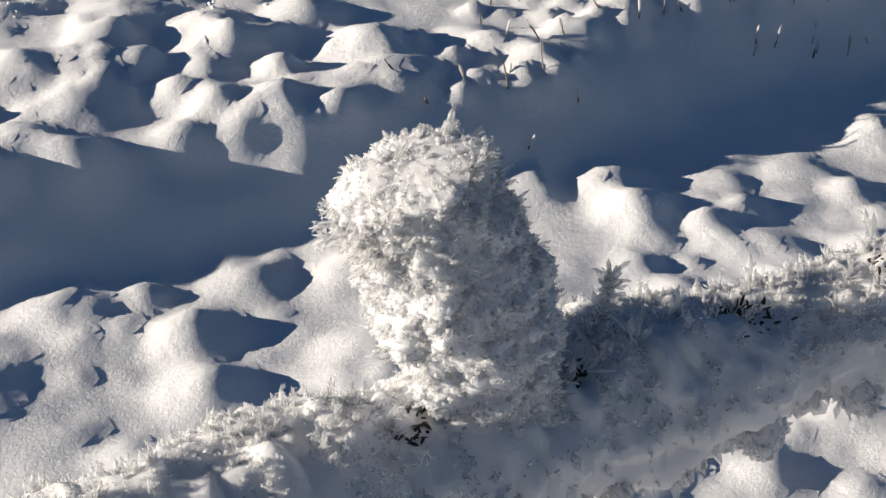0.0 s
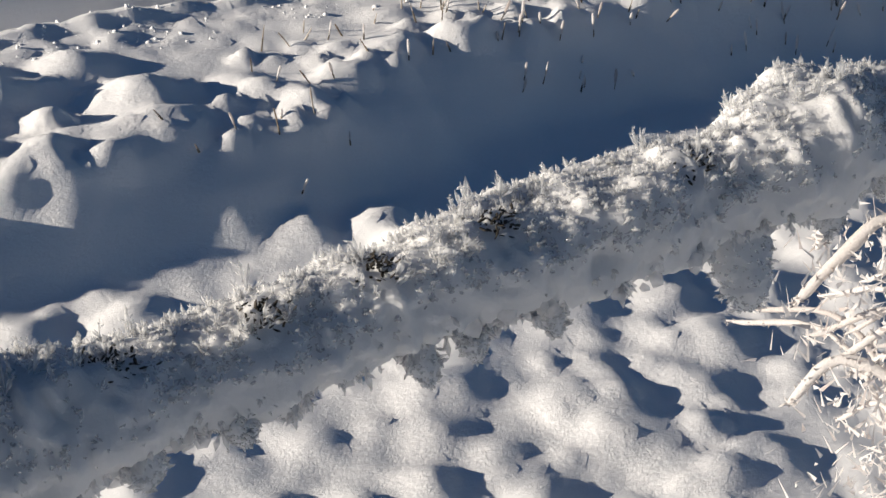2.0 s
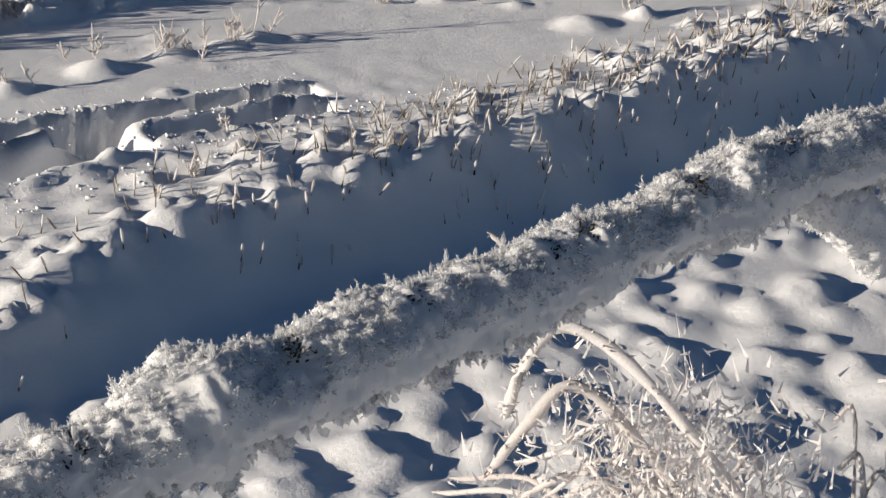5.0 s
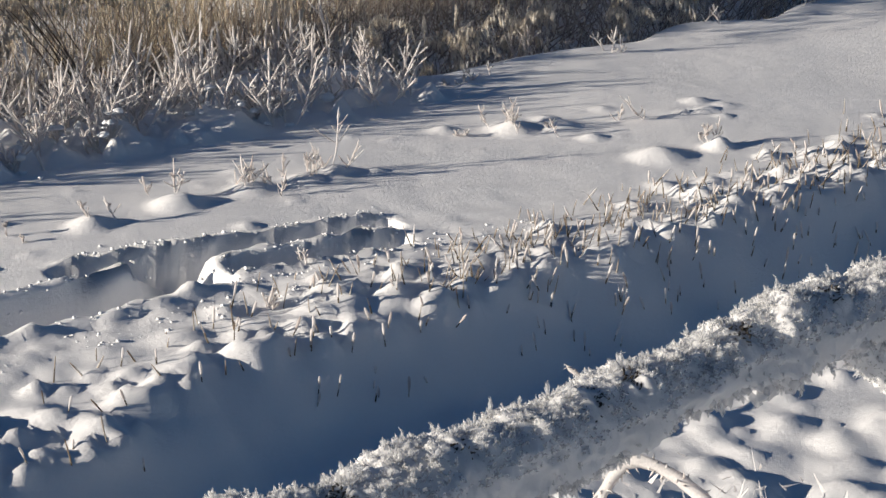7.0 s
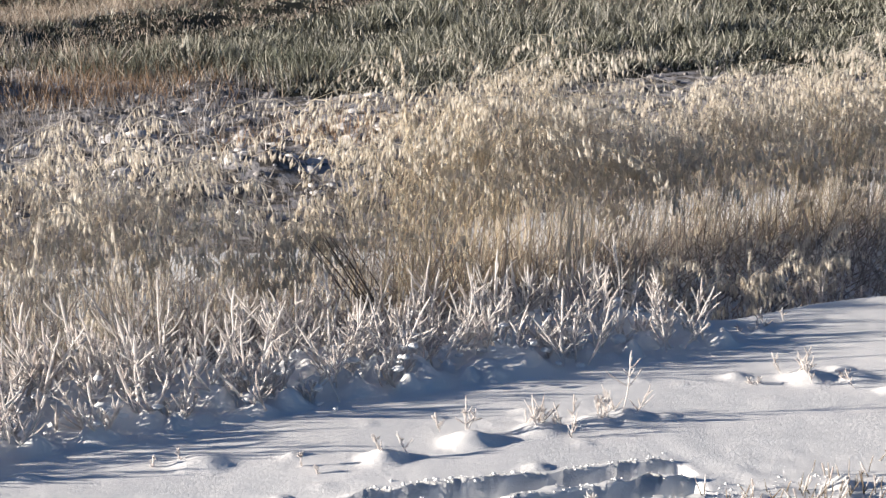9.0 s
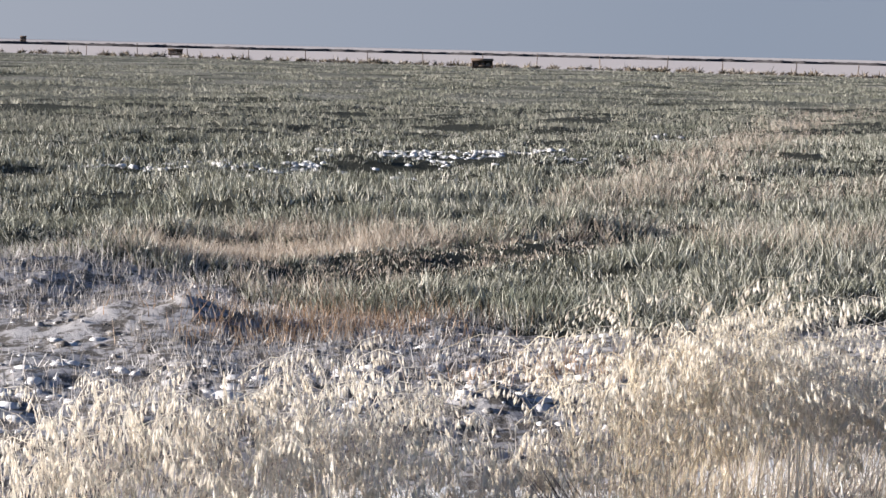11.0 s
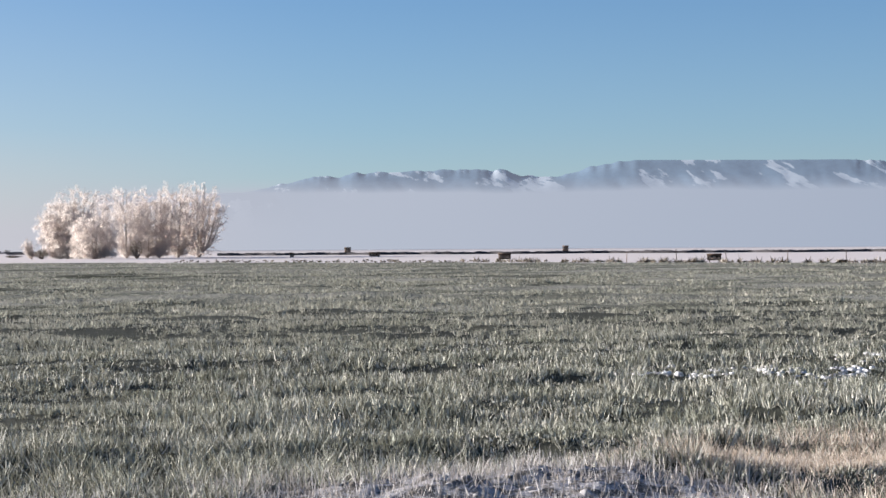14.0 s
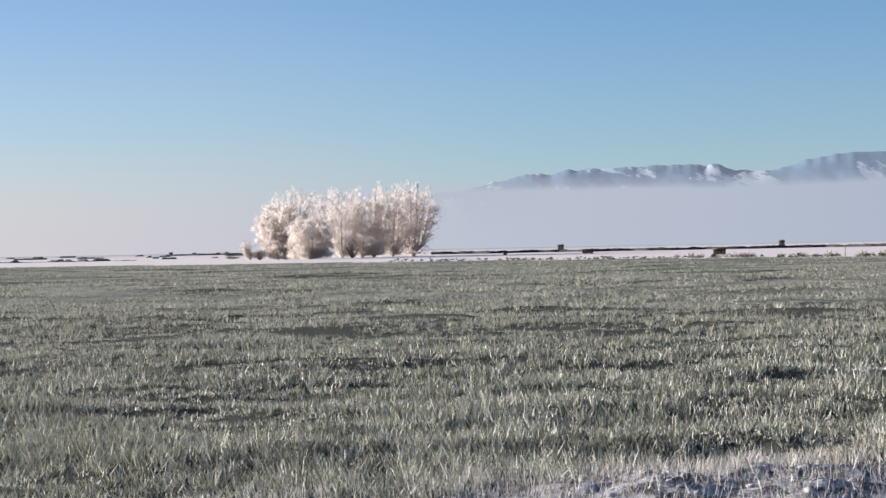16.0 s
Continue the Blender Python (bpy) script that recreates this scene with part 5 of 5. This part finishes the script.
BARE = np.array([-0.011, 0.002, 0.015, 0.031, 0.041, 0.047, 0.054, 0.070, 0.079, 0.083, 0.109, 0.131, 0.153, 0.194, 0.222, 0.219, 0.25, 0.285, 0.33, 0.345, 0.385, 0.42])


def spots(P, out, count, r, pick=None):
    """Random places on a skin with their outward ways."""
    s, k = P.shape[:2]
    n = count * 4
    i, j, u, v = r.integers(0, s - 1, n), r.integers(0, k, n), r.uniform(0, 1, (n, 1)), r.uniform(0, 1, (n, 1))
    j2 = (j + 1) % k
    at = (P[i, j] * (1 - u) + P[i + 1, j] * u) * (1 - v) + (P[i, j2] * (1 - u) + P[i + 1, j2] * u) * v
    way = out[i, j]
    ok = np.ones(n, bool) if pick is None else pick(at, way)
    return at[ok][:count], way[ok][:count]


def grains(P, out, count, seed, lo=0.0007, hi=0.002, pick=None):
    """Small plump crystals that cover a skin."""
    r = np.random.default_rng(seed)
    at, way = spots(P, out, count, r, pick)
    n = len(at)
    d = unit(way * 0.7 + ball_random(n))
    length = lo + (hi - lo) * r.uniform(0, 1, n)**3
    return needles(at - d * length[:, None] * 0.35, d, length, length * r.uniform(0.24, 0.42, n), 0.6)


def clusters(P, out, count, seed, lo, hi, per, bias, spread, fat, pick=None, barbs=2):
    """Clumps of stubby pointed plates round a longer one, with barbs on the longer ones; bias: how far they turn up or down."""
    r = np.random.default_rng(seed)
    at, way = spots(P, out, count, r, pick)
    m = len(at)
    main = unit(way + ball_random(m) * 0.35 + np.array([0, 0, bias]))
    size = lo + (hi - lo) * r.uniform(0, 1, m)**2.4
    k = np.repeat(np.arange(m), per)
    first = np.tile(np.arange(per) == 0, m)
    n = len(k)
    d = np.where(first[:, None], main[k], unit(main[k] + ball_random(n) * spread))
    length = size[k] * np.where(first, 1.0, r.uniform(0.3, 0.8, n))
    foot = at[k] + np.where(first[:, None], 0, ball_random(n) * size[k][:, None] * 0.18) - d * 0.0006
    body = needles(foot, d, length, np.maximum(0.00022, length * fat * r.uniform(0.7, 1.3, n)), 0.62)
    b = np.repeat(np.flatnonzero(first), barbs)
    u = r.uniform(0.3, 0.85, len(b))
    side = unit(d[b] * 0.8 + ball_random(len(b)))
    small = length[b] * r.uniform(0.2, 0.4, len(b))
    return merged(body, needles(foot[b] + d[b] * (length[b] * u)[:, None], side, small, np.maximum(0.0002, small * 0.2), 0.55))


def clear_of_bark(a, w):
    near = np.abs(a[:, None, 0] - BARE[None]).min(1)
    return ~((near < 0.0036) & (w[:, 2] > 0.35) & (w[:, 1] < -0.05))


xs = np.linspace(-0.06, 0.50, 700)
core = axis(xs)
rad = 0.0108 + 0.0022 * fractal(xs * 45, xs * 0, 3, 3) + 0.0008 * np.sin(xs * 30 + 1) + 0.0022 * np.exp(-((xs - 0.229) / 0.016)**2) + 0.0012 * smooth(0.12, 0.05, xs)
P, out = coat(core, rad, "frost_skin", branch, 72, 2)
tw = np.linspace(-0.14, 0.98, 60)
stem_line = np.concatenate([axis(tw), np.array([(1.04, 0.235, 1.18), (1.10, 0.22, 1.00), (1.13, 0.20, 0.7), (1.15, 0.16, 0.3), (1.16, 0.12, BED - 0.03)])])
part("twig", mesh_of("twig", *tubes(stem_line[None], np.linspace(0.0016, 0.010, 65)[None], 10), BARK), branch, "dark bark")

def ragged(a, scale, seed, least):
    """True where the frost grows thick along the run of the branch."""
    return grid_noise(a[:, 0] * scale, a[:, 2] * scale, seed) > least


hoar = [grains(P, out, 9000, 1, 0.0009, 0.0022, lambda a, w: (w[:, 2] > 0.32) & (w[:, 1] < 0.7) & clear_of_bark(a, w)),
        clusters(P, out, 4300, 2, 0.0011, 0.0030, 7, 0.45, 0.9, 0.22, lambda a, w: (w[:, 2] > 0.16) & (w[:, 1] < 0.8) & clear_of_bark(a, w), 1),
        clusters(P, out, 430, 5, 0.0032, 0.0066, 9, 0.9, 0.8, 0.13, lambda a, w: (w[:, 2] > 0.66) & (w[:, 1] < 0.6) & ragged(a, 110, 3, -0.35), 4)]
low_frost = [clusters(P, out, 1300, 3, 0.0014, 0.0052, 8, -0.9, 0.75, 0.20, lambda a, w: (w[:, 2] < -0.40) & (w[:, 1] < 0.5) & ragged(a, 130, 7, -0.35), 2),
             clusters(P, out, 700, 4, 0.0010, 0.0028, 7, -0.5, 0.9, 0.24, lambda a, w: (w[:, 2] < 0.1) & (w[:, 1] < 0.0) & ragged(a, 160, 9, -0.1), 1)]
part("frost_grain", mesh_of("frost_grain", *merged(*low_frost), RIME_GRAIN), branch, "fine white frost grains", kind="stuff")
part("hoar_frost", mesh_of("hoar_frost", *merged(*hoar), ICE, soft=False), branch, "sharp hoar frost needles", kind="stuff")


def bark_bits(seed):
    """Bark showing through the frost along the crest."""
    r = np.random.default_rng(seed)
    at, way = [], []
    for cx in BARE:
        m = 60
        x = r.normal(cx, 0.0020, m)
        w = r.normal(1.15, 0.15, m)
        o = np.stack([np.zeros(m), -np.cos(w), np.sin(w)], -1)
        at.append(axis(x) + o * 0.0110)
        way.append(unit(ball_random(m) * 1.2 + np.array([1.0, 0, 0.1])))
    at, way = np.concatenate(at), np.concatenate(way)
    return spikes(at, way, r.uniform(0.0005, 0.0018, len(at)), r.uniform(0.00015, 0.00042, len(at)), 4)


part("bark", mesh_of("bark", *bark_bits(4), BARK, soft=False), branch, "dark bark showing between crystals", kind="stuff")

# ragged teeth below the twig
_r = np.random.default_rng(8)
at, way = spots(P, out, 900, _r, lambda a, w: (w[:, 2] < -0.45) & (w[:, 1] < 0.5) & (grid_noise(a[:, 0] * 160, a[:, 1] * 0, 3) > -0.15))
drop = np.maximum(0, grid_noise(at[:, 0] * 230, at[:, 1] * 0, 12))[:, None] * _r.uniform(0, 1, (len(at), 1)) * np.array([0, 0, -0.0048])
part("frost_teeth", mesh_of("frost_teeth", *lumps(at + drop, _r.uniform(0.0006, 0.0020, len(at)), 1.0, 0.3), RIME_GRAIN, soft=False), branch, "ragged frost below the twig", kind="stuff")

# upright frost-laden bud
q = np.linspace(0, 1, 150)
stem = np.array([0.0470, 0.237, 1.240])[None] * (1 - q)[:, None] + np.array([0.0322, 0.240, 1.2815])[None] * q[:, None]
rad = 0.0080 + 0.0032 * smooth(0.05, 0.45, q) - 0.0020 * smooth(0.55, 1.0, q)
rad = rad * np.clip((1.0 - q) / 0.05, 0.0, 1)**0.4
P2, out2 = coat(stem, rad, "bud_frost", branch, 96, 6, 1.5, 0.20)
stem = np.array([0.0350, 0.240, 1.2640])[None] * (1 - q)[:, None] + np.array([0.0262, 0.2395, 1.2795])[None] * q[:, None]
P3, out3 = coat(stem, (0.0042 + 0.0018 * q) * np.clip((1.0 - q) / 0.10, 0.0, 1)**0.4, "bud_frost", branch, 60, 9, 1.5, 0.22)
soft_frost = [grains(P2, out2, 7500, 11, 0.0008, 0.0019), clusters(P2, out2, 800, 15, 0.0010, 0.0024, 7, 0.1, 0.9, 0.26), grains(P3, out3, 1500, 17, 0.0008, 0.0019)]
part("frost_grain", mesh_of("bud_grain", *merged(*soft_frost), RIME_GRAIN), branch, "fine white frost grains", kind="stuff")
hoar = [clusters(P2, out2, 420, 12, 0.0010, 0.0026, 7, 0.1, 0.9, 0.22),
        clusters(P2, out2, 44, 13, 0.0026, 0.0048, 9, 0.5, 0.8, 0.13, lambda a, w: (a[:, 2] > 1.2765) & (w[:, 1] < 0.6) & (np.hypot(a[:, 0] - 0.0322, a[:, 1] - 0.240) > 0.0035), 5),
        clusters(P3, out3, 70, 18, 0.0024, 0.0052, 9, 0.35, 0.7, 0.13, lambda a, w: (w[:, 1] < 0.5) & (a[:, 0] < 0.031), 5),
        clusters(P2, out2, 60, 14, 0.0020, 0.0040, 8, 0.0, 0.7, 0.14, lambda a, w: (w[:, 0] < -0.45) & (a[:, 2] > 1.252), 3),
        clusters(P2, out2, 90, 16, 0.0014, 0.0034, 7, 0.0, 0.7, 0.15, lambda a, w: w[:, 0] > 0.45)]
part("hoar_frost", mesh_of("bud_hoar_frost", *merged(*hoar), ICE, soft=False), branch, "sharp hoar frost needles", kind="stuff")

# small spire behind the bud, hanging lumps and a side twig
def frost_cluster(bottom, x, y, wide, seed, up=-0.3):
    """A loose clump of crystals that grows from the branch to a point below or above it."""
    r = np.random.default_rng(seed)
    root = axis(np.array([x]))[0]
    root[1] = y + 0.003
    n = 170
    t = r.uniform(0.3, 1, n)[:, None]
    mid = root * (1 - t) + np.array([x + 0.001, y, bottom]) * t
    off = ball_random(n)
    at = mid + off * (wide * (1 - 0.55 * t**3) * (0.6 + 0.4 * grid_noise(off[:, :1] * 3 + seed, off[:, 2:] * 3, 3)) * r.uniform(0.1, 0.8, (n, 1)))
    way = unit(off + ball_random(n) * 0.6 + np.array([0, 0, up]))
    size = r.uniform(0.0012, 0.0034, n)
    return spikes(at, way, size, size * r.uniform(0.12, 0.2, n), 3, 0.75)


part("hanging_frost", mesh_of("hanging_frost", *frost_cluster(1.2575, 0.0622, 0.2390, 0.0015, 51, 0.8), ICE, soft=False), branch, "small icy spire", kind="stuff")
for k, (bz, lx, ly, lr) in enumerate(((1.2268, 0.207, 0.224, 0.0060), (1.2290, 0.103, 0.229, 0.0040), (1.2262, 0.085, 0.229, 0.0044), (1.2350, 0.230, 0.228, 0.0040), (1.2405, 0.292, 0.229, 0.0040), (1.2310, 0.148, 0.229, 0.0034), (1.2290, 0.138, 0.229, 0.0030), (1.2310, 0.165, 0.229, 0.0030), (1.2385, 0.2455, 0.229, 0.0034))):
    q = np.linspace(0, 1, 40)
    root = axis(np.array([lx]))[0]
    line = root[None] * (1 - q)[:, None] + np.array([lx + 0.0015, ly, bz])[None] * q[:, None]
    Pk, ok = coat(line, lr * (1.15 - 0.4 * q) * np.sqrt(np.clip((1 - q) / 0.2, 0, 1)), "hanging_frost", branch, 30, 60 + k, 1.5)
    part("frost_grain", mesh_of("hanging_grain", *merged(grains(Pk, ok, 500, 80 + k, 0.0007, 0.0020), clusters(Pk, ok, 90, 90 + k, 0.0010, 0.0030, 8, -0.2, 0.8, 0.20)), ICE if k == 0 else RIME_GRAIN, soft=False), branch, kind="stuff")
z = np.linspace(0, 1, 90)
side = axis(np.array([0.425]))[0] + np.stack([0.055 * z, -0.004 * z, -0.030 * z - 0.012 * z**2], -1)
P4, out4 = coat(side, 0.0085 * np.sqrt(np.clip((1.0 - z) / 0.14, 0.0, 1)), "side_twig_frost", branch, 60, 31)
part("hoar_frost", mesh_of("side_hoar_frost", *merged(grains(P4, out4, 1500, 71), clusters(P4, out4, 300, 72, 0.001, 0.0036, 8, 0.0, 0.8, 0.14)), RIME_GRAIN, soft=False), branch, kind="stuff")
